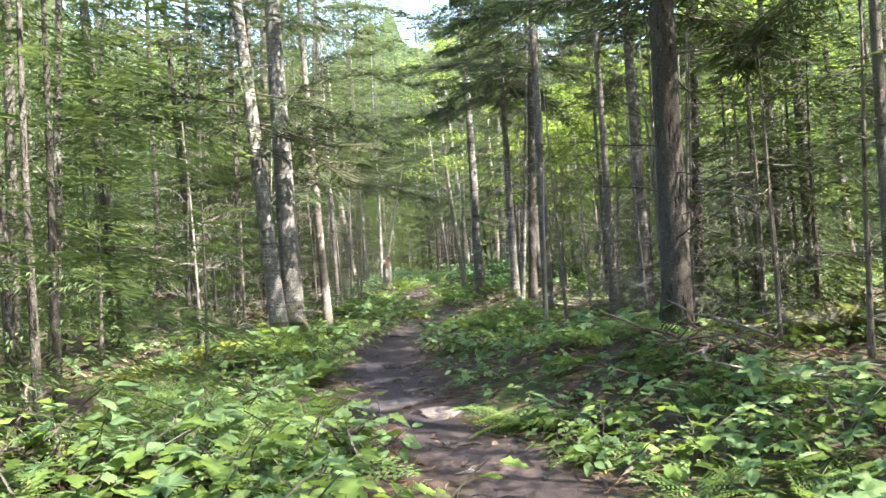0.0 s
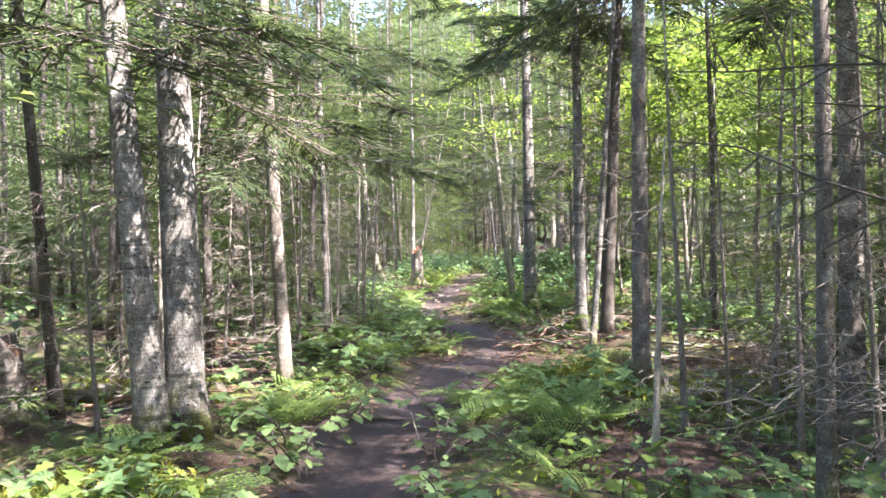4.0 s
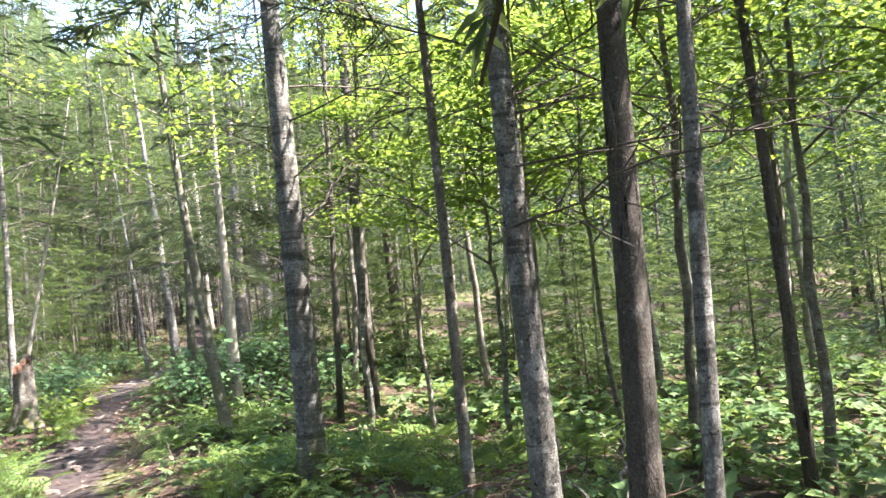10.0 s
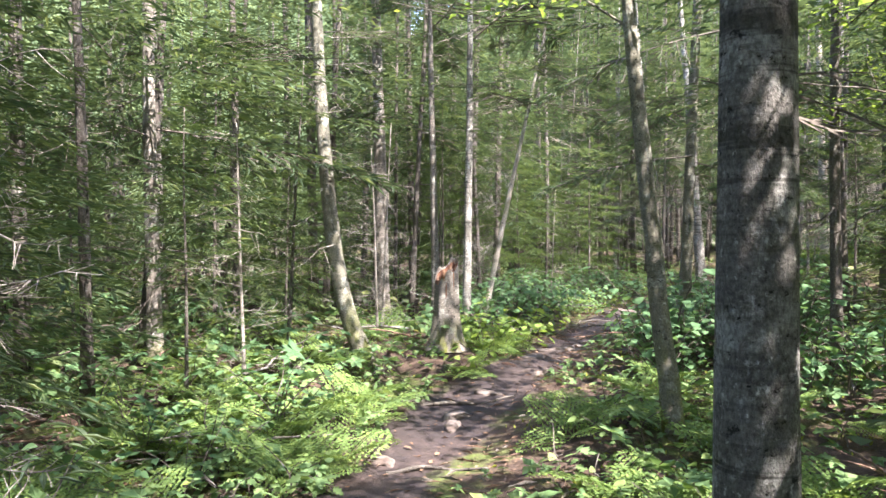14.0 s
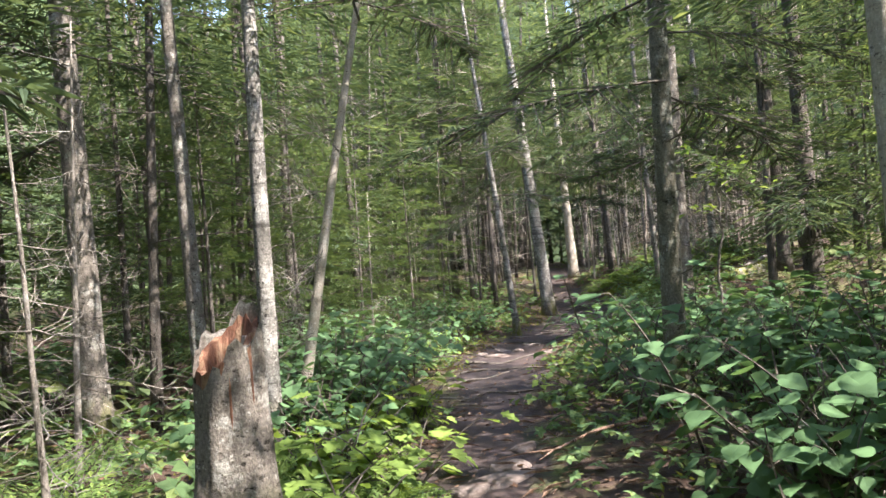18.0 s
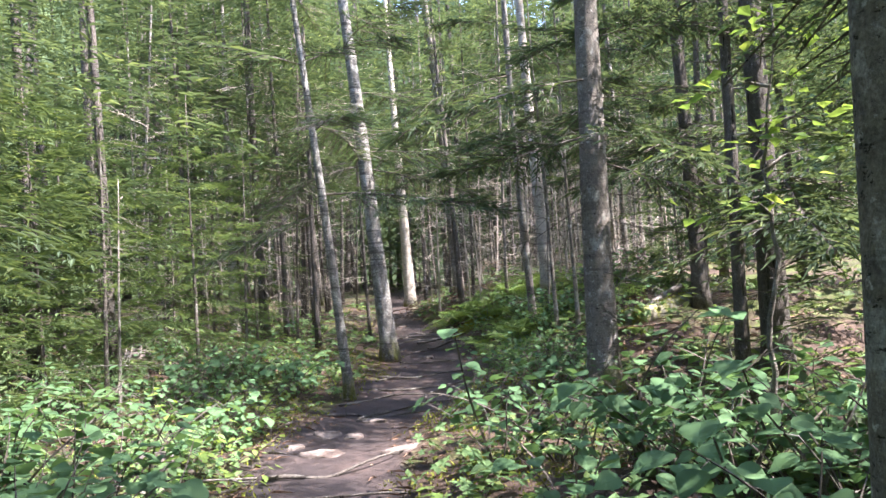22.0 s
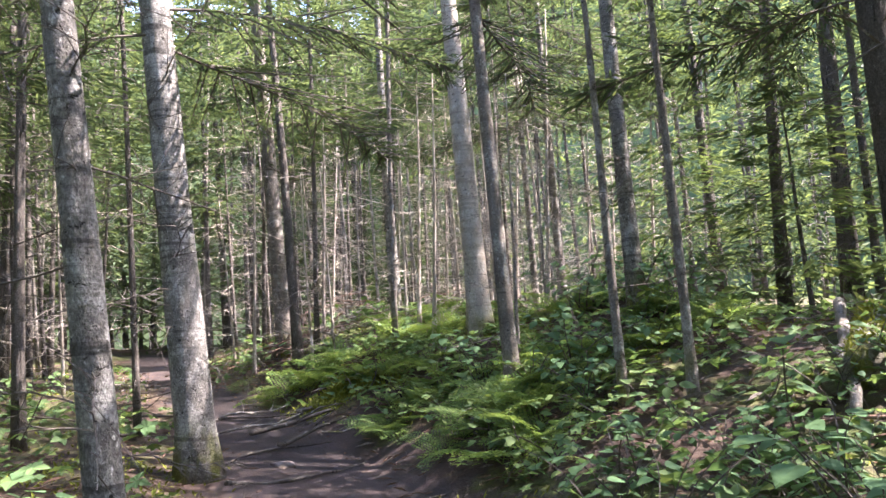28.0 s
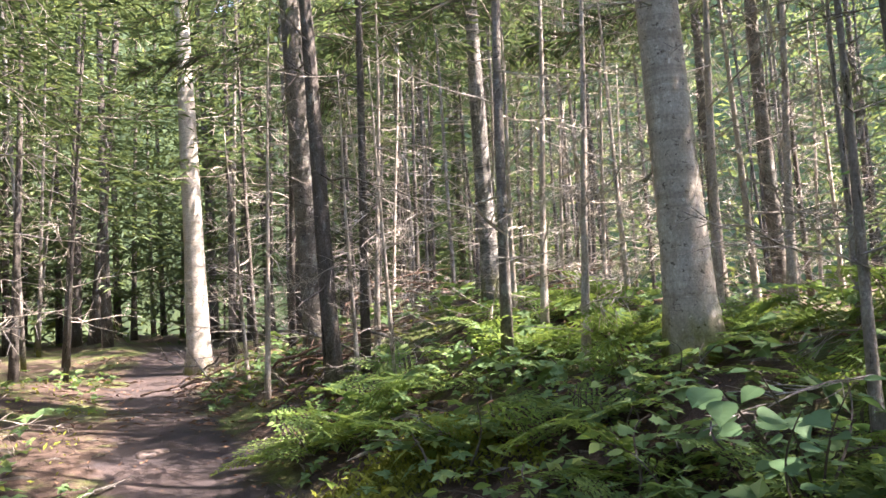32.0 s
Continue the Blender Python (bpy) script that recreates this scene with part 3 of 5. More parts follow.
# x, y, radius, height, lean x, lean y, bark, live_from, boughs, deads, dead length, name, label
NEAR = [
    (3.15, 0.2, 0.122, 13, 0.0, 0, BARK_DARK, 3.0, 32, 16, 1.5, "spruce_tree", "tall spruce with dark rough bark beside the path"),
    (-0.67, 3.83, 0.135, 13, -0.025, 0, BARK_GREY, 2.9, 22, 12, 0.8, "fir_tree", "tall fir with pale grey lichened bark and a mossy foot"),
    (-0.82, 3.62, 0.105, 11, -0.09, 0, BARK_GREY, 2.8, 20, 14, 0.9, "fir_tree", "leaning fir with scaly grey bark beside a paler fir"),
    (-0.5, 6.05, 0.07, 10, -0.05, 0, BARK_BROWN, 2.6, 24, 18, 1, "spruce_tree", "slender brown spruce stem with fine dead twigs"),
    (-0.69, 9.26, 0.046, 7.5, -0.02, 0, BARK_GREY, 3, 10, 14, 0.7, "fir_tree", "thin pale stem beside a tangle of dead twigs"),
    (2.45, 12.75, 0.118, 13, -0.012, 0, BARK_GREY, 5.2, 26, 24, 2.0, "fir_tree", "fir with banded grey bark and long bare branches"),
    (2.98, 9.82, 0.083, 12, -0.02, 0, BARK_GREY, 5.2, 26, 26, 2.0, "fir_tree", "fir with ringed grey bark and long bare branches"),
    (3.25, 9.34, 0.09, 12, 0.045, 0, BARK_DARK, 5.2, 24, 12, 1.6, "spruce_tree", "dark brown smooth-sided spruce stem"),
    (2.93, 8.55, 0.04, 9, 0.07, 0, BARK_GREY, 5.0, 10, 9, 0.9, "fir_tree", "thin light grey fir stem with dark knots"),
    (3.1, 11.04, 0.040, 9, -0.015, 0, BARK_BROWN, 4.9, 10, 18, 1.5, "fir_tree", "thin fir stem with sparse bare branches"),
    (3.03, 6.06, 0.086, 11, -0.01, 0, BARK_BROWN, 4.6, 24, 18, 1.5, "fir_tree", "fir stem with grey rings and a reddish foot"),
    (2.98, 19.3, 0.1, 6.2, -0.01, 0, BARK_BIRCH, 4, 6, 12, 0.7, "dead_tree", "dead standing trunk, light brown and barkless"),
    (-0.36, 20.95, 0.062, 9, 0.0, 0, BARK_GREY, 4.8, 9, 14, 0.9, "fir_tree", "pale sunlit fir stem with dead twigs"),
    (-0.9, 21.3, 0.06, 9, -0.03, 0, BARK_BROWN, 5.0, 9, 16, 0.9, "fir_tree", "slender fir with twiggy dead branches"),
    (-2.15, 22.45, 0.12, 12, -0.03, 0, BARK_BROWN, 2.8, 11, 12, 1, "fir_tree", "fir tree with grey bark, dead lower branches and high live boughs"),
    (-5.2, 20.7, 0.13, 12, -0.04, 0, BARK_BROWN, 3, 20, 12, 1, "fir_tree", "fir tree with grey bark, dead lower branches and high live boughs"),
    (-2.94, 17.5, 0.08, 11, -0.04, 0, BARK_BROWN, 2.8, 20, 12, 1, "fir_tree", "slim fir with brown bark behind ferns"),
    (2.6, 21.67, 0.086, 12, 0.025, 0, BARK_MOSSY, 2.8, 22, 10, 1, "fir_tree", "fir stem with mottled dark bark among broad-leaved shrubs"),
    (4.66, 27.36, 0.16, 13, 0.01, 0, BARK_BROWN, 2.7, 26, 14, 1.3, "spruce_tree", "stout spruce with brown bark at the edge of the path"),
    (6.63, 27.22, 0.15, 13, 0.0, 0, BARK_DARK, 2.4, 26, 14, 1.2, "spruce_tree", "spruce tree with dark flaky bark and thin dead twigs"),
    (7.4, 29.7, 0.11, 12, -0.02, 0, BARK_DARK, 2.6, 24, 16, 1.2, "spruce_tree", "spruce tree with dark flaky bark and thin dead twigs"),
    (12.2, 29.6, 0.08, 8, 0.02, 0, BARK_BIRCH, 3.6, 10, 8, 0.8, "fir_tree", "pale leaning stem in the woods"),
    (2.39, 29.80, 0.062, 9, -0.09, 0, BARK_GREY, 2.6, 14, 18, 0.9, "fir_tree", "small grey fir with hooked dead twigs"),
    (3.52, 32.91, 0.14, 13, -0.08, 0, BARK_GREY, 3.6, 20, 16, 1.1, "fir_tree", "sunlit fir trunk with a mossy swollen foot beside the path"),
    (6.33, 38.17, 0.13, 12, -0.06, 0, BARK_BROWN, 3.2, 16, 14, 1, "fir_tree", "fir with dead lower branches in a stand of poles"),
    (6.85, 33.89, 0.125, 12, -0.04, 0, BARK_BIRCH, 4.4, 14, 4, 0.9, "birch_tree", "stout birch with smooth pale tan bark"),
    (7.66, 37.09, 0.082, 9, -0.02, 0, BARK_GREY, 3.4, 12, 14, 0.8, "fir_tree", "white sunlit stem in a stand of poles"),
    (9.4, 35.9, 0.05, 9, -0.03, 0, BARK_BROWN, 3.2, 12, 14, 0.9, "fir_tree", "thin fir among poles with bare twigs"),
    (9.3, 35.2, 0.06, 9, -0.03, 0, BARK_BROWN, 3.2, 12, 14, 0.9, "fir_tree", "slim fir with bare twigs on the bank"),
    (5.78, 32.04, 0.062, 10, -0.04, 0, BARK_BROWN, 3.8, 5, 14, 0.9, "fir_tree", "slender mottled fir on the ferny bank"),
    (6.1, 42.74, 0.17, 12, -0.03, 0, BARK_BIRCH, 4, 12, 8, 0.8, "birch_tree", "birch with smooth pale bark beside the path"),
    (5.62, 30.7, 0.03, 5, -0.03, 0, BARK_BROWN, 3.4, 5, 16, 0.8, "fir_tree", "thin dead-twigged fir pole on the bank"),
    (5.75, 30.25, 0.03, 5, -0.02, 0, BARK_BROWN, 3.2, 6, 12, 0.8, "fir_tree", "thin young fir on the bank"),
    (6.87, 31.65, 0.075, 10, -0.03, 0, BARK_GREY, 3.6, 6, 12, 1, "fir_tree", "lichened fir stem on the bank"),
    (1.02, 36.74, 0.1, 9, 0.0, 0, BARK_GREY, 3.2, 10, 24, 0.8, "fir_tree", "bleached sunlit trunk bristling with dead twigs"),
    (3.17, 2.43, 0.045, 8, -0.01, 0, BARK_BROWN, 3.8, 10, 34, 0.9, "fir_tree", "thin brown fir with a haze of dead twigs"),
    (4.5, -0.6, 0.05, 8, 0, 0, BARK_BROWN, 3.8, 12, 30, 0.9, "fir_tree", "thin fir with many dead twigs beside the spruce"),
    (6.67, 4.7, 0.1, 11, -0.02, 0, BARK_DARK, 2.8, 22, 14, 1.1, "spruce_tree", "spruce tree with dark flaky bark and thin dead twigs"),
    (2.57, 3.58, 0.022, 2.2, 0.03, 0, BARK_BIRCH, 2.5, 0, 6, 0.5, "dead_sapling", "thin dead bare sapling with a forked top"),
    (3.94, 3.72, 0.085, 11, -0.02, 0, BARK_BROWN, 3.9, 16, 28, 1.1, "fir_tree", "fir tree with grey bark, dead lower branches and high live boughs"),
]
SPOTS = []
for x, y, r, h, lx, ly, bk, lf, nb, nd, dl, nm, lab in NEAR:
    conifer(nm, x, y, r, h, rg, (lx, ly), (0, 0), bk, max(1.3, lf * 0.88), nb, nd, 1.9 if lf > 4.5 else 0.7, dl, rising=lf > 4.5, label=lab, dark=bk is not BARK_BIRCH, reach=2.1, group="trees along the path")
    SPOTS.append((x, y))

# leaning, curved tree left of the path near the stump, and the twin curved tree
conifer("fir_tree", -0.80, 18.3, 0.095, 9, rg, (-0.06, 0), (-0.1, 0), BARK_MOSSY, 3.2, 8, 22, 1.0, 1.0, sweep=0.36, label="crooked leaning tree with rough grey bark and drooping twigs")
broadleaf("maple_tree", 2.35, 16.33, 0.078, 7.5, rg, (-0.09, 0), (-0.05, 0), BARK_MOSSY, 3.0, 14, 100, 1.6, "young maple with a bent mossy stem", wiggle=0.03)
conifer("fir_tree", -0.38, 22.1, 0.045, 6, rg, (0.2, 0), (0, 0), BARK_BIRCH, 3.3, 10, 36, 0.5, 0.8, twiggy=DEADS_FINE, label="white dead-looking stem leaning over the path")
SPOTS += [(-1.0, 18.0), (2.25, 16.1), (-0.38, 22.1), (-0.08, 18.78)]
SAPL = [(5.25, 11.05, 0.045, 6.5), (5.63, 10.22, 0.04, 5.5), (6.26, 14.97, 0.035, 5.5), (6.5, 11.15, 0.04, 5.5), (5.6, 12.6, 0.03, 5.0), (4.5, 12.9, 0.028, 4.5), (4.57, 12.1, 0.03, 5.0), (5.9, 14.5, 0.035, 5.5), (7.6, 14.2, 0.05, 6.5),
        (4.6, 14.8, 0.03, 5), (8.2, 10.8, 0.05, 7), (3.9, 15.2, 0.04, 6), (6.6, 17.2, 0.06, 7.5), (9.3, 13.2, 0.06, 7.5), (5.0, 19.2, 0.05, 6.5), (8.0, 8.2, 0.05, 7), (10.5, 16.5, 0.07, 8),
        (6.5, 9.2, 0.04, 6), (11.0, 11.5, 0.07, 8), (8.6, 20.0, 0.06, 7.5), (-4.5, 12.5, 0.05, 7)]
for x, y, r, h in SAPL:
    broadleaf("maple_sapling", x, y, r, h, rg, (rg.uniform(-0.05, 0.05), 0), (rg.uniform(-0.15, 0.15), 0), BARK_GREY if rg.uniform() < 0.5 else BARK_BROWN, h * 0.42, int(h * 2.6), 120, 0.35 + h * 0.19,
              "crooked maple sapling with bright yellow-green leaves", "maple saplings")
    SPOTS.append((x, y))

broadleaf("maple_sapling", 3.75, 23.6, 0.016, 2.7, rg, (0.02, 0), (0.05, 0), BARK_BROWN, 1.5, 7, 12, 0.32, "thin maple sapling with a few large glowing leaves", "maple saplings", size=0.095)
SPOTS.append((3.75, 23.6))

# ---- the woods behind: a few kinds, repeated ----
EYES = np.array([(a[1][0] + (b[1][0] - a[1][0]) * k / 6, a[1][1] + (b[1][1] - a[1][1]) * k / 6) for a, b in zip(PATH, PATH[1:] + PATH[-1:]) for k in range(6)])


TWIGGY = [dead_data(s, 6) for s in (31, 32, 33, 34)]


def filler(kind, seed, far=False, close=False):
    """One tree of the woods: stem, crown of one mesh, dead twigs; finer needles where the path comes near."""
    g = np.random.default_rng(seed)
    tall = {"fir": g.uniform(10, 15), "high": g.uniform(12, 15), "pole": g.uniform(8, 12), "arch": g.uniform(8, 10.5), "young": g.uniform(2.2, 4.2)}[kind]
    r = {"fir": g.uniform(0.04, 0.085), "high": g.uniform(0.04, 0.065), "pole": g.uniform(0.018, 0.042), "arch": g.uniform(0.035, 0.06), "young": 0.025}[kind]
    low = {"fir": g.uniform(0.8, 2.2), "high": g.uniform(4.0, 5.0), "pole": g.uniform(4.2, 5.6), "arch": g.uniform(2.5, 2.9), "young": 0.35}[kind]
    lab = {"fir": "fir tree in the woods with a dark green crown", "high": "tall fir with a bare stem and a high green crown", "pole": "thin dead-twigged pole tree in a dense stand", "arch": "slim fir whose long boughs hang over the path", "young": "young fir with soft green boughs"}[kind]
    nm = {"fir": "fir_tree", "high": "fir_tree", "pole": "pole_tree", "arch": "fir_tree", "young": "young_fir"}[kind]
    ob = thing(nm, pose(0, 0, -200), lab, "tree", "woods behind the path")
    pts = stem_points(tall, (g.uniform(-0.04, 0.02), 0), (0, 0), g, 9)
    part("trunk", mesh("trunk", *tube(pts, stem_radii(r, tall, pts, 0.35), 8, 0.05, g), ((BARK_BROWN, BARK_DARK, BARK_DARK, BARK_BROWN, BARK_DARK, BARK_DARK) if kind == "pole" else (BARK_DARK,) * 6)[seed % 6], smooth=True), ob)
    n = {"fir": 80, "high": 46, "pole": 22, "arch": 58, "young": 38}[kind]
    reach = {"fir": 2.2, "high": 2.8, "pole": 1.2, "arch": 2.5, "young": 1.1}[kind]
    o, d, le, wi, az = [], [], [], [], 0.0
    for i in range(n):
        k = (i + g.uniform(0, 1)) / n
        z = low + (tall - 0.1 - low) * k ** (1.55 if kind in ("fir", "arch") else 1.0)
        az += 2.4 + g.uniform(-0.5, 0.5)
        ln = (reach * (1 - k) ** 0.7 + 0.2) * g.uniform(0.7, 1.15)
        tl = g.uniform(-0.08 if kind == "arch" else -0.25, 0.12) + 0.35 * k
        p = at_height(pts, z)
        way = np.array([math.cos(az) * math.cos(tl), math.sin(az) * math.cos(tl), math.sin(tl)])
        side = np.array([-math.sin(az), math.cos(az), 0])
        m = int((150 if close else 30 if far else 80 if kind in ("fir", "high", "arch") else 64) * (0.4 + 0.6 * ln / reach))
        for j in range(m):
            t = 0.15 + 0.85 * (j + g.uniform(0, 1)) / m
            s = 1 if j % 2 else -1
            off = s * g.uniform(0.0, 0.42) * ln * (1.05 - t)
            o.append(p + way * ln * t + side * off + (0, 0, -0.14 * ln * t * t + g.normal(0, 0.02)))
            dd = way * g.uniform(0.5, 1) + side * s * g.uniform(0.3, 1.0) + (0, 0, g.uniform(-0.4, 0.1))
            d.append(dd)
            le.append(g.uniform(0.05, 0.10) if close else g.uniform(0.14, 0.25) if far else g.uniform(0.09, 0.18))
            wi.append(g.uniform(0.008, 0.013) if close else g.uniform(0.032, 0.054) if far else g.uniform(0.018, 0.031))
    part("crown", mesh("crown", *kites(o, d, le, wi), NEEDLE_YOUNG if kind == "young" else NEEDLE), ob)
    twigs, n = [], {"fir": 3 if far else 9, "high": 10, "pole": 18 if far else 30, "arch": 14, "young": 0}[kind]
    for i in range(n):
        z = 0.5 + (min(low + 0.8, tall * 0.75) - 0.5) * (i + g.uniform(0, 1)) / n
        az += 2.4 + g.uniform(-0.5, 0.5)
        m = limb_pose(at_height(pts, z), az, radians(g.uniform(-20, 20)), g.uniform(-3, 3), g.uniform(0.45, 1.15))
        v, f = TWIGGY[i % len(TWIGGY)]
        twigs.append((np.asarray(v) @ np.array(m.to_3x3()).T + np.array(m.translation), f))
    if twigs:
        tagged(part("twig_tangle", mesh("twig_tangle", *join(twigs), DEAD_PALE if kind == "pole" else TWIG), ob), kind="stuff")
    return ob


KINDS = {(k, far): [filler(k, first + i, far) for i in range(n)] for k, first, n in (("fir", 100, 5), ("high", 150, 4), ("pole", 200, 6), ("arch", 250, 4), ("young", 300, 4)) for far in (False, True)}


CLOSE = [filler("young", 300 + i, False, True) for i in range(4)]


def plant(kind, x, y, g, size=None):
    kin = CLOSE if kind == "young" and from_eyes(x, y) < 4.2 else KINDS[kind, from_eyes(x, y) > 11]
    src = kin[int(g.integers(len(kin)))]
    s = size or g.uniform(0.85, 1.2) * (1.35 if from_eyes(x, y) > 14 else 1.0)
    ob = copy_thing(src, Matrix.Translation((x, y, height(x, y) - 0.03)) @ Euler((g.normal(0, 0.025), g.normal(0, 0.025), g.uniform(0, 6.28))).to_matrix().to_4x4())
    ob.scale = (s, s, s)
    SPOTS.append((x, y))
    return ob


def clear_of(x, y, gap):
    return all((x - a) ** 2 + (y - b) ** 2 > gap * gap for a, b in SPOTS)


def from_eyes(x, y):
    return float(np.min(np.hypot(EYES[:, 0] - x, EYES[:, 1] - y)))


# gaps in the woods through which the sun comes down: places on the ground
GLADES = [(6.5, 36.5), (8.6, 38.4), (5.6, 40.0), (9.2, 36.2), (7.2, 40.2), (0.3, 21.2), (1.6, 26.2), (2.1, 27.8), (0.9, 20.5), (0.4, 19.6), (3.5, 32.9), (7.5, 37.2), (6.2, 38.2), (5.5, 11.5), (7.0, 13.5), (4.6, 14.0), (7.4, 16.0), (8.2, 10.8), (-3.6, 19.5), (-4.5, 22.0)]


def shades(x, y):
    """Would a tree here stand in one of the sun's gaps?"""
    for gx, gy in GLADES:
        dx, dy = x - gx, y - gy
        along = -dx * math.sin(radians(SUN_AZ)) + dy * math.cos(radians(SUN_AZ))
        across = dx * math.cos(radians(SUN_AZ)) + dy * math.sin(radians(SUN_AZ))
        if 0.5 < along < 8 and abs(across) < 1.0:
            return True
    return False


gw = np.random.default_rng(7)
made = 0
while made < 205:
    x, y = gw.uniform(-20, 27), gw.uniform(-5, 64)
    e = from_eyes(x, y)
    if shades(x, y) or e < 5.6 or float(trail_distance(x, y)[0][0]) < 1.8 or not clear_of(x, y, 1.15) or gw.uniform() < (e - 10) / 40:
        continue
    if 7 < x < 20 and 26 < y < 34 and gw.uniform() < 0.65:
        continue
    if 4 < x < 14 and 3 < y < 33 and e < 13 and gw.uniform() < 0.55:
        continue
    stand = y > 32.5 and -1 < x < 26
    kind = gw.choice(["pole", "fir", "young"], p=[0.9, 0.1, 0.0] if stand and y < 50 else [0.04, 0.70, 0.26])
    plant(kind, x, y, gw)
    made += 1
made = 0
while made < 34:
    x, y = gw.uniform(-5, 8), gw.uniform(3, 46)
    e = from_eyes(x, y)
    if shades(x, y) or e < 3.4 or e > 6.0 or float(trail_distance(x, y)[0][0]) < 2.6 or not clear_of(x, y, 0.9) or (28 < y < 34 and x > 4) or (8 < y < 14 and x > 1.5):
        continue
    plant("young", x, y, gw)
    made += 1
made = 0
while made < 74:
    x, y = gw.uniform(-16, 20), gw.uniform(-2, 60)
    if shades(x, y) or from_eyes(x, y) < 6.0 or float(trail_distance(x, y)[0][0]) < 1.2 or not clear_of(x, y, 1.0) or (32.5 < y < 48 and -1 < x < 20) or (4 < x < 14 and y < 33 and gw.uniform() < 0.55):
        continue
    plant("fir", x, y, gw)
    made += 1
made = 0
while made < 46:
    x, y = gw.uniform(-12, 19), gw.uniform(48, 62)
    if float(trail_distance(x, y)[0][0]) < 1.3 or not clear_of(x, y, 0.8):
        continue
    plant("fir", x, y, gw)
    made += 1
made = 0
while made < 95:
    x, y = gw.uniform(-1, 17), gw.uniform(34.5, 52)
    if shades(x, y) and gw.uniform() < 0.8 or from_eyes(x, y) < 4.0 or float(trail_distance(x, y)[0][0]) < 1.0 or not clear_of(x, y, 0.5):
        continue
    plant("pole", x, y, gw)
    made += 1
# Tall firs; some on the right are added only to shade the undergrowth.
for x, y in [(-1.7, 7.3), (-1.6, 17.3), (-1.6, 12.4), (-3.4, 8.4), (5.4, 7.4), (-3.4, 16.2), (7.6, 1.0), (5.2, 24.3), (8.2, -1.4), (5.6, -3.4), (7.4, -5.0), (-3.4, 5.0), (-3.0, 1.4), (5.2, 5.4), (-3.6, 22.9), (5.8, 23.8), (1.6, 36.0), (2.6, 38.5), (-1.9, 33.0),
             (6.4, 20.4), (2.4, 44.0), (-0.6, 40.0)]:
    if not shades(x, y):
        plant("high", x, y, gw, 1.32)
for x, y in [(-1.5, 28.8), (-1.4, 35.5), (0.3, 39.5), (-2.4, 10.4), (4.6, 17.2), (3.2, 42.0)]:
    plant("high", x, y, gw, 1.55)
# Firs of the woods; the last three are added to shade bank and shrubs.
for x, y in [(-1.8, 27.4), (-2.8, 29.4), (-0.6, 31.6), (-2.6, 25.6), (-3.4, 20.0), (7.4, 22.4), (9.8, 28.6), (6.4, 1.6), (-3.4, 12.2), (-4.6, 10.4), (-2.5, 14.0), (-3.2, 17.6), (10.4, 33.4), (9.8, 31.4), (6.7, 25.2)]:
    plant("fir", x, y, gw)
made = 0
while made < 18:
    x, y = gw.uniform(5.2, 11.5), gw.uniform(10.5, 20.5)
    if shades(x, y) or from_eyes(x, y) < 3.6 or not clear_of(x, y, 0.6):
        continue
    plant("young", x, y, gw, gw.uniform(0.5, 0.9))
    made += 1
for x, y, s in [(5.6, 2.6, 1.0), (-1.25, -1.7, 1.1), (-1.7, -0.5, 1.25), (-1.0, 0.9, 0.6), (5.9, 3.6, 1.1), (4.6, -2.7, 0.5), (-2.6, 0.6, 1.1), (-1.5, -2.9, 1.0), (-2.9, 3.2, 1.1), (-2.4, 6.6, 1.0), (-2.8, 9.5, 1.1), (-2.0, 11.5, 1.0),
                (-1.5, 13.6, 1.0), (-1.0, 26.4, 1.15), (-1.6, 24.2, 1.1), (-2.2, 27.6, 1.2), (8.4, 31.0, 0.9), (9.2, 33.0, 1.0), (-1.2, 30.5, 1.1), (-2.5, 14.8, 1.0), (-2.0, 18.7, 0.9), (-2.9, 20.4, 1.0), (-1.7, 16.2, 0.7), (-2.6, 25.4, 1.0), (0.1, 33.2, 0.8), (4.9, 6.8, 1.0), (-3.3, 15.5, 1.2), (-0.4, 29.7, 1.0), (0.5, 31.9, 1.1), (-0.6, 32.0, 1.2)]:
    plant("young", x, y, gw, s)
# Overhanging firs; those at y < -2 are unseen, added to shade the start.
for x, y in [(-1.3, 10.9), (-2.0, 13.2), (3.0, 15.3), (-2.2, 15.6), (3.2, 18.0), (-2.3, 20.6), (5.4, 25.0), (-1.1, 25.2), (2.0, 35.6), (6.2, -2.4), (7.4, -3.6), (9.6, 31.0), (-2.6, 24.4), (-3.0, 27.0), (-2.2, 31.8), (-2.3, 7.8), (-2.2, 4.9), (3.4, -5.7), (4.7, -4.7), (2.8, -8.0), (5.2, -6.9), (-1.8, -0.9),
             (-1.7, 22.6), (4.4, 21.0), (2.7, 37.2), (1.2, 38.4), (3.1, 40.2), (0.2, 36.2), (6.8, 43.6), (3.7, 43.0), (2.8, 38.6), (-3.2, 2.6), (5.0, 16.4)]:
    if not shades(x, y):
        plant("arch", x, y, gw, gw.uniform(0.95, 1.15))
# More overhanging firs; the first two are added to shade ground left of the path.
for x, y in [(3.9, 16.6), (4.2, 20.0), (-2.9, 21.8), (-3.6, 23.8), (-1.9, 26.8), (2.5, 34.6), (6.0, 36.9)]:
    plant("arch", x, y, gw, 1.2)
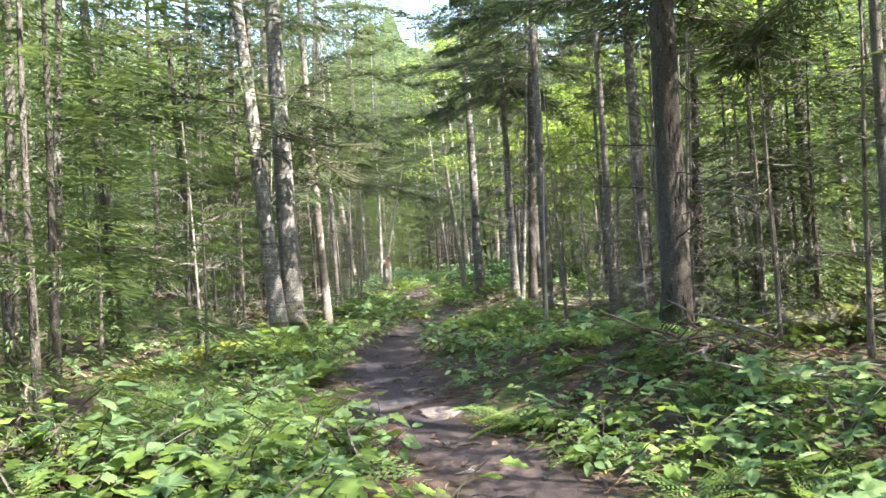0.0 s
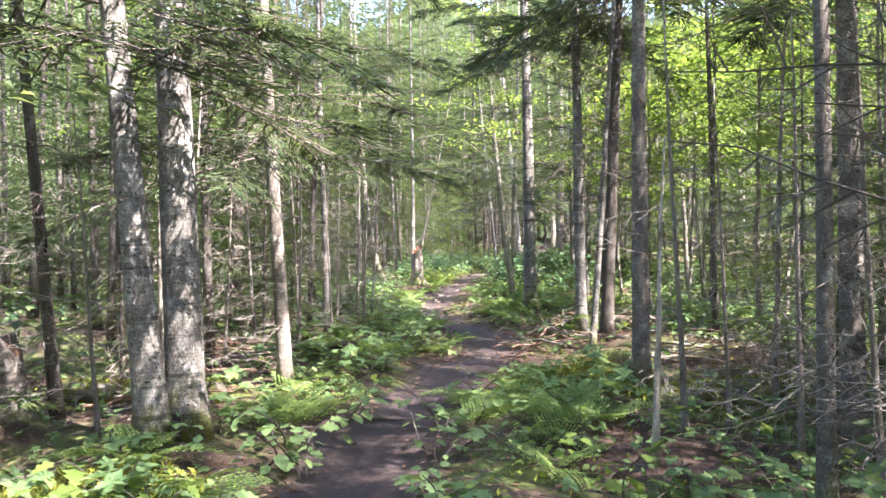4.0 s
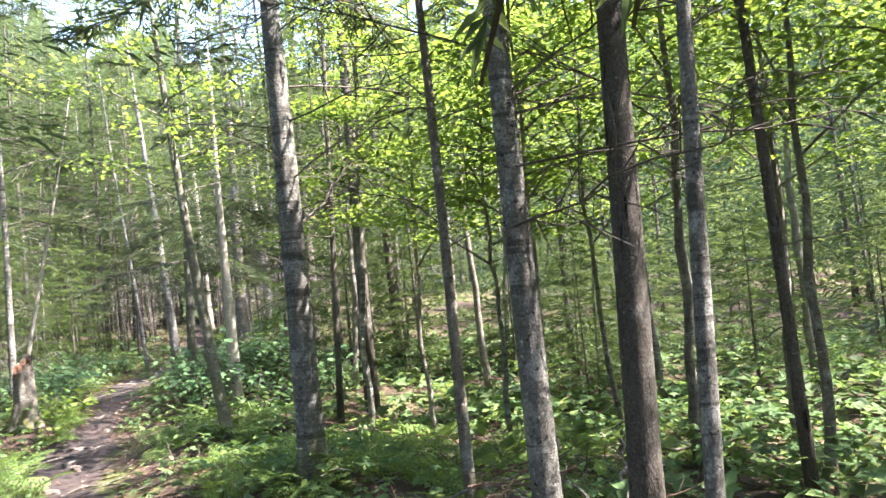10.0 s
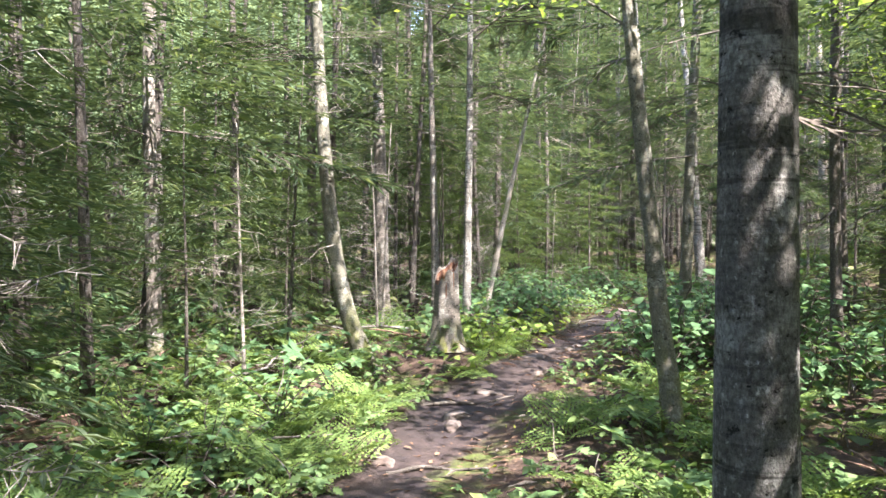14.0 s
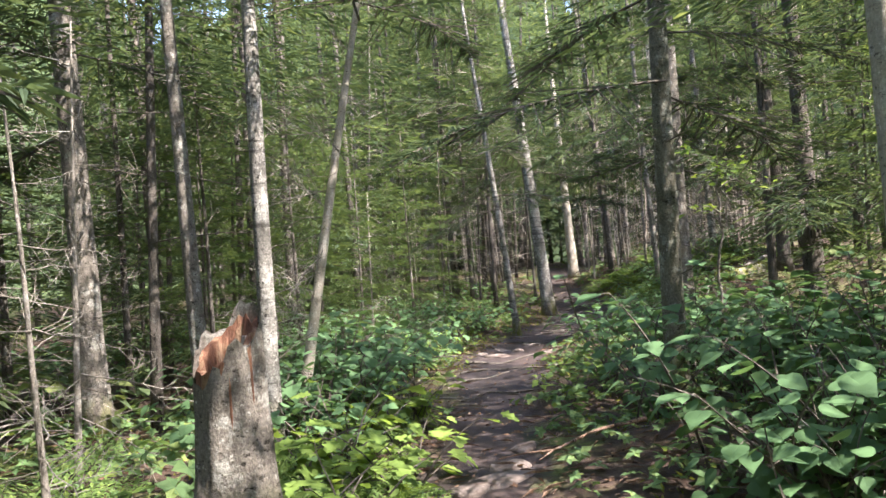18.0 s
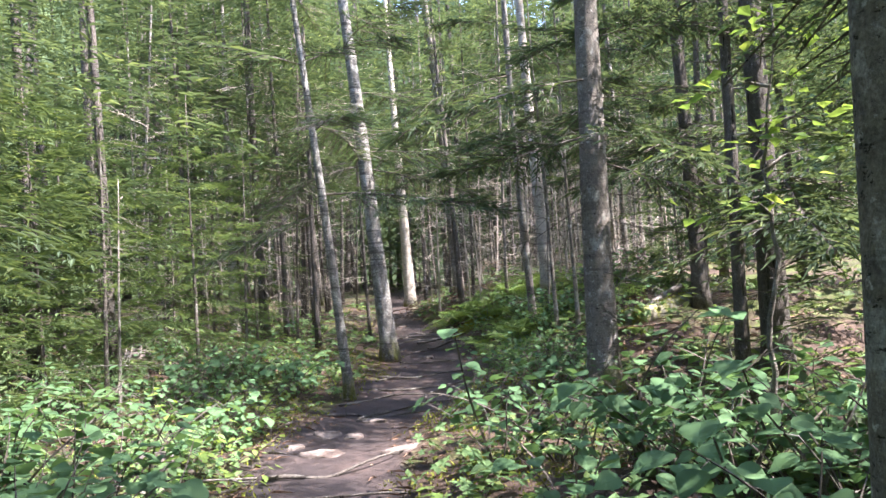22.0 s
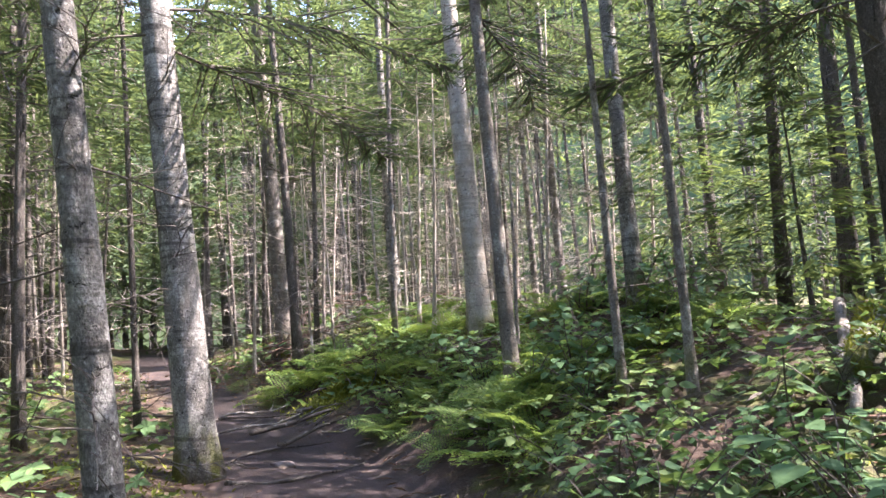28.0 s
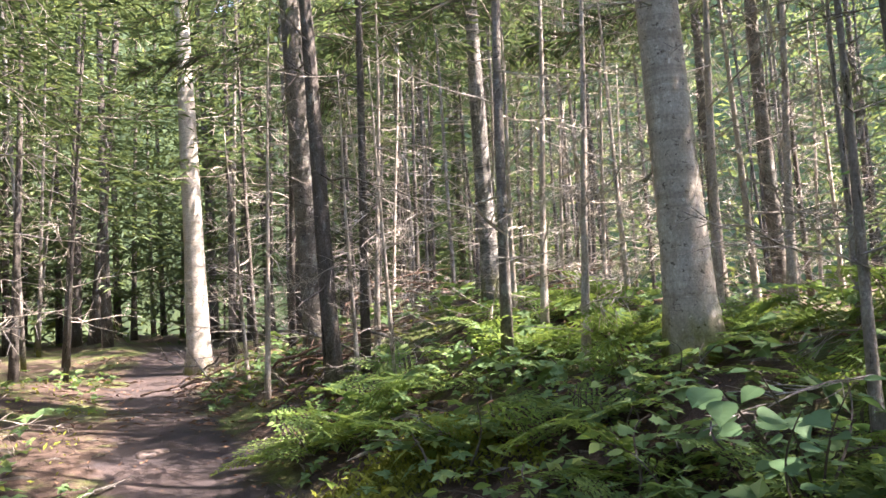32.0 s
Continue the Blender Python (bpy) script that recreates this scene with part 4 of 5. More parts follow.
# Added firs, several out of view, placed sunward to shade path and bank.
for x, y in [(4.2, -2.4), (4.6, -3.7), (5.5, -1.9), (5.9, 1.5), (6.7, 5.7), (7.7, 4.2), (8.7, 6.0), (5.6, 26.4), (4.7, 21.8), (5.7, 20.7), (8.6, 31.4), (9.9, 30.6), (11.0, 30.0), (8.2, 26.8), (9.4, 26.0), (4.9, 9.7)]:
    plant("high", x, y, gw, 1.0)


def far_woods():
    """Distant foliage that closes the view, as one mass of small blades in loose tiers."""
    g = np.random.default_rng(77)
    pcs = []
    for i in range(560):
        a, rad = g.uniform(0, 6.28), g.uniform(29, 52)
        cx, cy = 2 + math.cos(a) * rad * 0.8, 17 + math.sin(a) * rad
        if -17 < cx < 22 and -9 < cy < 53:
            continue
        tall = g.uniform(13, 25)
        n = 330
        k = g.uniform(0, 1, n) ** 1.15
        ang = g.uniform(0, 6.28, n)
        rr = (1 - k) ** 0.6 * 3.0 * np.sqrt(g.uniform(0, 1, n)) + 0.2
        o = np.stack([cx + np.cos(ang) * rr, cy + np.sin(ang) * rr, k * tall + 0.1], 1)
        d = np.stack([np.cos(ang), np.sin(ang), g.uniform(-0.5, 0.1, n)], 1)
        le = g.uniform(0.3, 0.75, n)
        ups = np.stack([np.cos(ang) * 0.8, np.sin(ang) * 0.8, np.ones(n) * 0.7], 1) + g.normal(0, 0.3, (n, 3))
        pcs.append(kites(o, d + g.normal(0, 0.4, (n, 3)), le, le * 0.24, ups))
    tagged(new("far_woods", mesh("far_woods", *join(pcs), FARLEAF)), "distant dark green forest closing the view", "woods", kind="stuff")


far_woods()


def backdrop():
    """A plain ring of far forest beyond the trees."""
    g = np.random.default_rng(12)
    n = 420
    v, f = [], []
    for i in range(n):
        a = 2 * math.pi * i / n
        x, y = 2 + math.cos(a) * 60, 18 + math.sin(a) * 66
        v += [(x, y, -1.5), (x, y, 27 + 2.5 * math.sin(a * 9) + 1.5 * math.sin(a * 31 + 1) + g.uniform(-1.8, 1.8))]
    for i in range(n):
        j = (i + 1) % n
        f.append((2 * i, 2 * j, 2 * j + 1, 2 * i + 1))
    m = Mat("far_forest", 1.0)
    c = m.coords((1, 1, 0.5), shift=False)
    m.color(m.ramp(m.mix(0.5, m.noise(0.7, c, 6, 0.7), m.noise(3.0, c, 5, 0.7)), [(0.35, (0.025, 0.04, 0.022)), (0.5, (0.06, 0.09, 0.04)), (0.68, (0.14, 0.18, 0.07))]))
    tagged(new("backdrop", mesh("backdrop", v, f, m.m)), "far edge of dark green forest", "woods", kind="structure")


backdrop()
# stand-ins at the origin of the repeats are taken away
for src in [o for k in KINDS.values() for o in k] + CLOSE:
    for o in (*src.children_recursive, src):
        bpy.data.objects.remove(o)

# ---- undergrowth ----


def frond_mesh(seed):
    """A fern frond along +x, one unit long, arching, with paired leaflets that shorten to the tip."""
    g = np.random.default_rng(seed)
    x = np.linspace(0, 1, 8)
    z = 0.5 * x - 0.52 * x**2
    stalk = tube(np.stack([x, 0 * x, z], 1), np.linspace(0.007, 0.002, 8), 3, cap=False)
    o, d, le = [], [], []
    for i in range(13):
        t = 0.14 + 0.86 * i / 13
        p = np.array([t, 0, 0.5 * t - 0.52 * t * t])
        ln = 0.27 * math.sin(math.pi * (0.14 + 0.86 * t) ** 0.9) ** 0.8 + 0.02
        for s in (-1, 1):
            way = np.array([0.35 + g.uniform(-0.08, 0.08), s, -0.08 + g.uniform(-0.10, 0.08)])
            n = max(2, int(ln / 0.066))
            for k in range(n):
                q = p + way * ln * 0.9 * (k + 0.3) / n
                for w in (-1, 1):
                    o.append(q)
                    d.append(way * 0.55 + np.array([w * 0.9, 0, g.uniform(-0.2, 0.2)]))
                    le.append((0.084 - 0.04 * k / n) * (0.6 + 1.6 * ln))
            o.append(p + way * ln * 0.75)
            d.append(way)
            le.append(ln * 0.3)
    return two("frond", stalk, kites(o, d, le, np.array(le) * 0.42 + 0.004), FERN, FERN)


def sprig_mesh(seed, leaves, outline, mat, size, tall, bend):
    """A stalk with leaves growing from it, one connected mesh: leaves alternate up the stalk, the last at its tip."""
    g = np.random.default_rng(seed)
    steps = leaves + 2
    t = np.linspace(0, 1, steps)
    line = np.stack([bend * t**1.5, 0.04 * np.sin(t * 4 + seed), tall * (t - 0.25 * t * t)], 1)
    v, f = tube(line, np.linspace(0.004 + 0.004 * tall, 0.0018, steps), 3, cap=False)
    v, mat_ids = [tuple(q) for q in v], [0] * len(f)
    n = len(outline)
    for k in range(leaves):
        ring = (k + 2) * 3
        base = np.array(v[ring])
        a = 2.4 * k + g.uniform(-0.5, 0.5) if k < leaves - 1 else g.uniform(-0.4, 0.4)
        s = size * g.uniform(0.75, 1.2)
        m = turn(g.normal(0, 0.22), g.uniform(-0.1, 0.45), a)
        stalk = base + m @ np.array([s * 0.45, 0, s * 0.08])
        first = len(v)
        mid = [stalk + m @ (np.array([i / (n - 1), 0, -0.10 * (i / (n - 1)) ** 2]) * s) for i in range(n)]
        sides = [[stalk + m @ (np.array([i / (n - 1) - 0.05 * (w > 0.2), sg * w, 0.12 * w - 0.14 * (i / (n - 1)) ** 2]) * s) for i, w in enumerate(outline)] for sg in (1, -1)]
        for q in (mid, *sides):
            v += [tuple(c) for c in q]
        f += [(ring, ring + 1, first)]
        mat_ids += [0]
        for i in range(n - 1):
            f += [(first + i, first + i + 1, first + n + i + 1, first + n + i), (first + i + 1, first + i, first + 2 * n + i, first + 2 * n + i + 1)]
            mat_ids += [1, 1]
    return mesh("sprig", v, f, [TWIG, mat], mat_ids)


FRONDS = [frond_mesh(s) for s in (1, 2, 3)]
HEART, MAPLE, OVAL = [0.16, 0.38, 0.46, 0.43, 0.30, 0.13, 0.0], [0.06, 0.20, 0.46, 0.24, 0.40, 0.15, 0.22, 0.0], [0.05, 0.24, 0.34, 0.30, 0.16, 0.0]
SPRIG_SHRUB = [sprig_mesh(70 + i, 10, HEART, LEAF_SHRUB, 0.072, 0.62 + 0.1 * i, 0.22 + 0.09 * i) for i in range(3)]
SPRIG_HERB = [sprig_mesh(80 + i, 7, OVAL if i else MAPLE, LEAF_LOW, 0.062, 0.20 + 0.05 * i, 0.10 + 0.05 * i) for i in range(3)]
SPRIG_MAPLE = [sprig_mesh(90 + i, 5, MAPLE, LEAF_MAPLE, 0.10, 0.30 + 0.1 * i, 0.12 + 0.06 * i) for i in range(3)]


def fern_model(seed, fronds):
    g = np.random.default_rng(seed)
    ob = thing("fern", pose(0, 0, -50), "bright green fern with arching feathery fronds", "fern", "ferns beside the path")
    for i in range(fronds):
        a = 6.28 * i / fronds + g.uniform(-0.4, 0.4)
        s = g.uniform(0.75, 1.1)
        part("frond", FRONDS[i % 3], ob, Matrix.Translation((0, 0, 0.02)) @ Euler((g.uniform(-0.3, 0.3), g.uniform(-0.55, 0.05), a)).to_matrix().to_4x4() @ Matrix.Diagonal((s, s, s, 1)))
    return ob


def plant_model(name, seed, sprigs, kit, label, category, group):
    """A leafy shrub: sprigs leaning out from one foot."""
    g = np.random.default_rng(seed)
    ob = thing(name, pose(0, 0, -50), label, category, group)
    for i in range(sprigs):
        part("sprig", kit[i % len(kit)], ob, sprig_pose(g, i, sprigs))
    return ob


def sprig_pose(g, i, sprigs):
    s = g.uniform(0.7, 1.15)
    return Matrix.Translation((g.normal(0, 0.05), g.normal(0, 0.05), -0.02)) @ Euler((g.normal(0, 0.18), g.normal(0.1, 0.2), 6.28 * i / sprigs + g.uniform(-0.5, 0.5))).to_matrix().to_4x4() @ Matrix.Diagonal((s, s, s, 1))


def small_plant(name, seed, sprigs, kit, label, group):
    """A low plant of a few leafy stalks, as one mesh."""
    g = np.random.default_rng(seed)
    bm = bmesh.new()
    for i in range(sprigs):
        me = kit[i % len(kit)].copy()
        me.transform(sprig_pose(g, i, sprigs))
        bm.from_mesh(me)
    me = kit[0].copy()
    bm.to_mesh(me)
    bm.free()
    ob = new(name, me)
    ob.matrix_basis = pose(0, 0, -50)
    return tagged(ob, label, "plant", group)


FERNS = [fern_model(31 + i, 5) for i in range(4)]
SHRUBS = [plant_model("broadleaf_shrub", 41 + i, 6, SPRIG_SHRUB, "broad-leaved shrub with large dark green heart-shaped leaves", "shrub", "shrubs beside the path") for i in range(4)]
HERBS = [small_plant("leafy_plant", 51 + i, 4, SPRIG_HERB, "low leafy plant with toothed green leaves", "leafy plants beside the path") for i in range(5)]
LITPL = [small_plant("maple_seedling", 61 + i, 3, SPRIG_MAPLE, "maple seedling with yellow-green lobed leaves", "seedlings beside the path") for i in range(4)]

gu = np.random.default_rng(99)


def strew(models, x0, x1, y0, y1, count, lo, hi, gap=0.5):
    """Plants scattered over a rectangle of the plan, clear of the trodden path."""
    done, tries = 0, 0
    while done < count and tries < count * 12:
        tries += 1
        x, y = gu.uniform(x0, x1), gu.uniform(y0, y1)
        if float(trail_distance(x, y)[0][0]) - float(half_width(y)) < gap - 0.42 or from_eyes(x, y) < (0.6 * hi if models is SHRUBS else 0.40):
            continue
        s = gu.uniform(lo, hi)
        ob = copy_thing(models[int(gu.integers(len(models)))], pose(x, y, height(x, y) - 0.01, gu.normal(0, 6), gu.normal(0, 6), gu.uniform(0, 360)))
        ob.scale = (s, s, s)
        done += 1


# start of the path
strew(LITPL, -1.2, 1.2, -5.0, -1.4, 34, 0.9, 1.6, 0.42)
strew(HERBS, -1.0, 1.25, -5.2, -1.0, 34, 1.2, 2.1, 0.4)
strew(FERNS, -1.2, 1.0, -3.8, 1.2, 12, 0.4, 0.6, 0.45)
strew(HERBS, 1.7, 3.8, -4.8, -0.4, 32, 1.0, 1.7, 0.4)
strew(LITPL, 1.7, 3.6, -4.4, -0.8, 14, 0.7, 1.2, 0.4)
strew(FERNS, 1.8, 3.4, -3.6, 0.4, 10, 0.35, 0.55, 0.42)
# first bend
strew(FERNS, -1.0, 0.3, -2.6, 3.4, 20, 0.4, 0.65)
strew(HERBS, -0.9, 0.3, -3.0, 3.0, 26, 1.0, 1.8)
strew(LITPL, -0.7, 0.4, -1.6, 2.6, 9, 0.8, 1.3)
strew(FERNS, 1.3, 2.9, -1.4, 4.2, 17, 0.3, 0.55)
strew(LITPL, 1.3, 3.0, -2.4, 4.2, 9, 0.7, 1.2)
strew(HERBS, 1.2, 3.2, -2.6, 4.5, 26, 0.8, 1.4)
strew(LITPL, 3.4, 4.6, 0.4, 2.4, 6, 0.8, 1.3)
for x, y, k in ((-0.2, -3.4, 1.9), (-0.55, -2.8, 2.2), (0.1, -2.6, 1.5), (-0.9, -2.3, 2.3), (-0.4, -2.0, 1.7), (0.2, -1.9, 1.2)):
    ob = copy_thing(HERBS[int(gu.integers(4))], pose(x, y, height(x, y), 0, 0, gu.uniform(0, 360)))
    ob.scale = (k, k, k)
for x, y, k in ((0.1, 3.5, 1.9), (0.16, 4.2, 2.0), (1.02, 3.2, 1.6), (1.12, 3.9, 2.0), (1.25, 4.7, 2.1), (0.28, 5.0, 1.9), (1.4, 5.5, 1.8), (1.3, 2.7, 1.6), (0.02, 2.8, 1.6)):
    ob = copy_thing(HERBS[int(gu.integers(4))], pose(x, y, height(x, y), 0, 0, gu.uniform(0, 360)))
    ob.scale = (k, k, k)
# fern bend
strew(FERNS, -0.5, 0.4, 3.8, 8.4, 12, 0.35, 0.6)
strew(HERBS, -0.5, 0.5, 4.0, 8.6, 18, 1.0, 1.6)
strew(FERNS, 1.4, 2.9, 3.6, 6.2, 11, 0.4, 0.65)
strew(HERBS, 1.4, 2.6, 3.4, 6.0, 8, 0.9, 1.4)
strew(HERBS, -0.4, 1.15, 8.4, 12.4, 30, 1.2, 2.0, 0.42)
strew(FERNS, -0.4, 1.0, 8.4, 14.2, 18, 0.35, 0.6, 0.45)
strew(HERBS, -0.4, 0.9, 12.4, 15.0, 10, 0.9, 1.5)
strew(FERNS, 2.0, 4.2, 9.6, 12.0, 6, 0.4, 0.6)
strew(HERBS, 2.0, 4.4, 9.4, 12.4, 10, 0.9, 1.4)
# leafy slope
strew(FERNS, 2.0, 4.6, 11.3, 15.4, 22, 0.45, 0.75)
strew(LITPL, 2.0, 4.6, 11.0, 15.4, 14, 0.9, 1.6)
strew(FERNS, 3.0, 7.4, 11.2, 18.0, 20, 0.4, 0.75)
strew(HERBS, 1.9, 7.0, 10.6, 18.0, 16, 0.9, 1.6)
strew(LITPL, 3.2, 7.6, 10.8, 17.5, 10, 0.9, 1.7)
strew(FERNS, -1.6, 0.0, 13.0, 18.0, 16, 0.4, 0.65)
strew(HERBS, -1.6, 0.1, 13.0, 18.4, 20, 0.9, 1.5)
strew(SHRUBS, -2.2, -0.3, 12.0, 16.4, 18, 0.8, 1.2, 0.8)
strew(FERNS, -1.8, 0.2, 12.6, 18.2, 26, 0.5, 0.75, 0.45)
strew(HERBS, -1.4, 0.3, 12.0, 17.6, 30, 1.1, 1.9, 0.42)
strew(FERNS, 1.5, 3.4, 12.6, 17.6, 22, 0.45, 0.7, 0.45)
strew(HERBS, 1.2, 3.2, 12.6, 18.0, 26, 1.1, 1.8, 0.42)
strew(HERBS, -3.0, -0.9, 15.4, 19.6, 22, 1.3, 2.2, 0.6)
strew(FERNS, -3.0, -1.0, 15.0, 19.6, 16, 0.5, 0.75, 0.6)
# stump
strew(FERNS, 0.1, 0.45, 17.6, 20.4, 8, 0.35, 0.5, 0.4)
strew(LITPL, 0.0, 0.5, 17.6, 20.6, 8, 0.8, 1.3, 0.4)
# shrub hollow
strew(LITPL, -0.1, 0.65, 19.3, 22.8, 24, 1.0, 1.7, 0.38)
strew(FERNS, -0.2, 0.6, 19.3, 22.8, 9, 0.4, 0.6, 0.38)
strew(SHRUBS, 0.5, 2.0, 28.0, 31.6, 12, 0.7, 1.1, 0.6)
strew(SHRUBS, -0.9, 0.62, 20.8, 25.4, 30, 1.1, 1.6, 0.85)
strew(SHRUBS, 1.75, 4.4, 17.4, 25.6, 36, 0.9, 1.6, 0.75)
strew(SHRUBS, 2.0, 4.0, 18.6, 23.2, 20, 1.2, 1.8, 0.9)
strew(SHRUBS, -1.1, 0.6, 20.6, 26.0, 18, 0.8, 1.35, 0.65)
strew(SHRUBS, -1.6, 1.2, 26.0, 30.8, 40, 0.75, 1.25, 0.55)
strew(SHRUBS, 2.9, 5.0, 25.6, 29.4, 18, 0.7, 1.15, 0.8)
strew(LITPL, 1.7, 2.4, 22.6, 26.4, 8, 0.7, 1.1)
strew(HERBS, 0.1, 1.7, 25.4, 30.6, 24, 1.2, 1.9, 0.45)
strew(LITPL, 0.1, 1.5, 26.0, 30.6, 12, 0.9, 1.4, 0.45)
strew(SHRUBS, -0.2, 1.6, 30.5, 33.5, 10, 0.7, 1.1, 0.7)
strew(SHRUBS, 2.9, 4.6, 21.6, 25.0, 16, 1.2, 1.6, 1.3)
strew(SHRUBS, 5.6, 7.6, 31.2, 32.8, 7, 0.9, 1.25, 0.8)
# bank
strew(FERNS, 4.6, 7.4, 30.8, 36.0, 50, 0.35, 0.62, 0.6)
strew(FERNS, 5.0, 7.8, 33.4, 36.6, 16, 0.45, 0.65, 0.6)
strew(HERBS, 4.6, 7.2, 29.5, 36.0, 24, 1.0, 1.9, 0.6)
strew(HERBS, 4.3, 6.6, 29.0, 35.0, 14, 0.9, 1.5, 0.6)
strew(SHRUBS, 4.4, 6.4, 28.6, 31.8, 10, 0.6, 1.0, 0.8)
strew(SHRUBS, 5.5, 6.3, 30.9, 31.7, 4, 0.6, 0.8, 0.8)
strew(FERNS, 4.4, 6.4, 30.8, 33.8, 26, 0.38, 0.58, 0.5)
strew(HERBS, 4.3, 6.2, 30.4, 33.6, 12, 1.0, 1.6, 0.5)
strew(SHRUBS, 2.0, 3.6, 18.2, 20.6, 6, 1.3, 1.7, 0.9)
for src in FERNS + SHRUBS + HERBS + LITPL:
    for o in (*src.children_recursive, src):
        bpy.data.objects.remove(o)


def cover(name, count, x0, x1, y0, y1, lo, hi, size, mat, label, category, gap=0.4, clump=1.1, ratio=0.7, tilt=0.35, seed=1, whorl=1):
    """Small leaves or blades over the ground, denser in patches; whorl: leaves round one stem."""
    g = np.random.default_rng(seed)
    n = count // whorl
    x, y = g.uniform(x0, x1, n * 3), g.uniform(y0, y1, n * 3)
    d, _ = trail_distance(x, y)
    patch = np.sin(x * clump * 1.7 + seed) + np.sin(y * clump * 1.3 + 2 * seed) + np.sin((x + y) * clump * 0.9)
    ok = (d - half_width(y) > gap - 0.42 + g.uniform(0, 0.24, n * 3)) & (patch + g.normal(0, 0.7, n * 3) > -0.1)
    x, y = x[ok][:n], y[ok][:n]
    n = len(x)
    a = (g.uniform(0, 6.28, n)[:, None] + np.arange(whorl) * 6.28 / whorl).ravel() + g.normal(0, 0.2, n * whorl)
    o = np.repeat(np.stack([x, y, land(x, y) + g.uniform(lo, hi, n)], 1), whorl, 0)
    lean = np.repeat(g.normal(0, tilt, (n, 2)), whorl, 0)
    le = np.repeat(size * g.uniform(0.6, 1.3, n), whorl) * g.uniform(0.8, 1.15, n * whorl)
    dirs = np.stack([np.cos(a), np.sin(a), -lean[:, 0] * np.cos(a) - lean[:, 1] * np.sin(a) + g.normal(0, tilt * 0.5, n * whorl)], 1)
    ups = np.stack([lean[:, 0], lean[:, 1], np.ones(n * whorl)], 1) + g.normal(0, tilt * 0.4, (n * whorl, 3))
    tagged(new(name, mesh(name, *kites(o, dirs, le, le * ratio, ups), mat)), label, category, kind="stuff")


cover("ground_cover", 42000, -3.5, 8.0, -4.5, 20.0, 0.03, 0.14, 0.055, LEAF_LOW, "carpet of small green leaves on the forest floor", "plants", seed=3, whorl=5)
cover("ground_cover", 30000, -3.0, 9.0, 20.0, 42.0, 0.03, 0.17, 0.065, LEAF_LOW, "carpet of small green leaves on the forest floor", "plants", seed=4, whorl=5)
cover("ground_cover", 10000, -12.0, 18.0, -6.0, 33.0, 0.1, 0.5, 0.18, FARLEAF, "green undergrowth among the trees", "plants", gap=3.0, seed=5)
cover("ground_cover", 12000, -3.0, 8.0, -4.5, 40.0, 0.1, 0.3, 0.10, LEAF_LOW, "leafy green plants on the forest floor", "plants", gap=0.65, seed=9, whorl=5)
cover("ground_cover", 10000, 4.8, 13.0, 8.0, 22.0, 0.05, 0.4, 0.10, LEAF_LOW, "bright green undergrowth beneath the maples", "plants", gap=1.8, clump=0.5, seed=15, whorl=5)
cover("leaf_litter", 6000, 0.0, 6.0, -5.0, 42.0, 0.002, 0.012, 0.035, LITTER, "small dead leaves and bark on the path", "leaf litter", gap=-0.2, clump=1.7, ratio=0.5, tilt=0.2, seed=17)
cover("moss_tufts", 3500, 4.7, 5.9, 33.9, 35.6, 0.0, 0.04, 0.05, MOSS, "bright yellow-green moss beside the path", "moss", gap=0.3, clump=3.0, ratio=0.4, tilt=1.2, seed=21)
cover("ground_cover", 9000, -8.0, -0.6, 11.0, 36.0, 0.05, 0.5, 0.11, LEAF_SHRUB, "leafy green thicket on the forest floor", "plants", gap=1.2, clump=0.6, seed=19, whorl=5)
cover("ground_cover", 5000, 4.2, 8.4, 28.6, 37.0, 0.03, 0.2, 0.055, LEAF_LOW, "low green plants on the bank", "plants", gap=0.6, clump=0.9, seed=23, whorl=5)
cover("ground_cover", 9000, 3.0, 11.0, 11.5, 25.0, 0.05, 0.4, 0.10, LEAF_LOW, "leafy green undergrowth among the trees", "plants", gap=2.2, clump=0.35, seed=27, whorl=5)
cover("leaf_litter", 7000, 1.8, 5.6, 5.8, 11.0, 0.004, 0.03, 0.05, LITTER, "drift of brown fallen leaves between the trees", "leaf litter", gap=0.3, clump=0.3, ratio=0.6, tilt=0.3, seed=29)
cover("twig_litter", 9000, -3.0, 8.0, -4.5, 42.0, 0.004, 0.03, 0.16, DEAD_RED, "thin dead twigs and needles strewn on the ground", "twigs", gap=0.1, clump=0.8, ratio=0.06, tilt=0.12, seed=31)
cover("twig_litter", 5000, -3.0, 8.0, -4.5, 42.0, 0.004, 0.04, 0.2, DEAD_WOOD, "thin grey dead twigs strewn on the ground", "twigs", gap=0.2, clump=0.6, ratio=0.05, tilt=0.12, seed=33)
cover("leaf_litter", 9000, 4.6, 14.0, 35.0, 47.0, 0.004, 0.03, 0.07, LITTER, "brown needles and dead leaves under the poles", "leaf litter", gap=0.5, clump=0.4, ratio=0.5, tilt=0.25, seed=37)
cover("moss_tufts", 6000, 0.4, 4.6, 24.6, 34.0, 0.0, 0.025, 0.045, MOSS, "moss creeping in from the edges of the path", "moss", gap=0.22, clump=2.6, ratio=0.4, tilt=1.2, seed=39)
cover("moss_tufts", 5000, 1.6, 3.0, 5.6, 7.6, 0.0, 0.05, 0.05, MOSS, "bright mound of yellow-green moss beside the path", "moss", gap=0.5, clump=1.0, ratio=0.4, tilt=1.2, seed=41)
cover("moss_tufts", 6000, -2.0, -0.2, 0.4, 3.2, 0.0, 0.05, 0.055, MOSS, "deep cushion of yellow-green moss under the firs", "moss", gap=0.6, clump=1.0, ratio=0.4, tilt=1.2, seed=43)
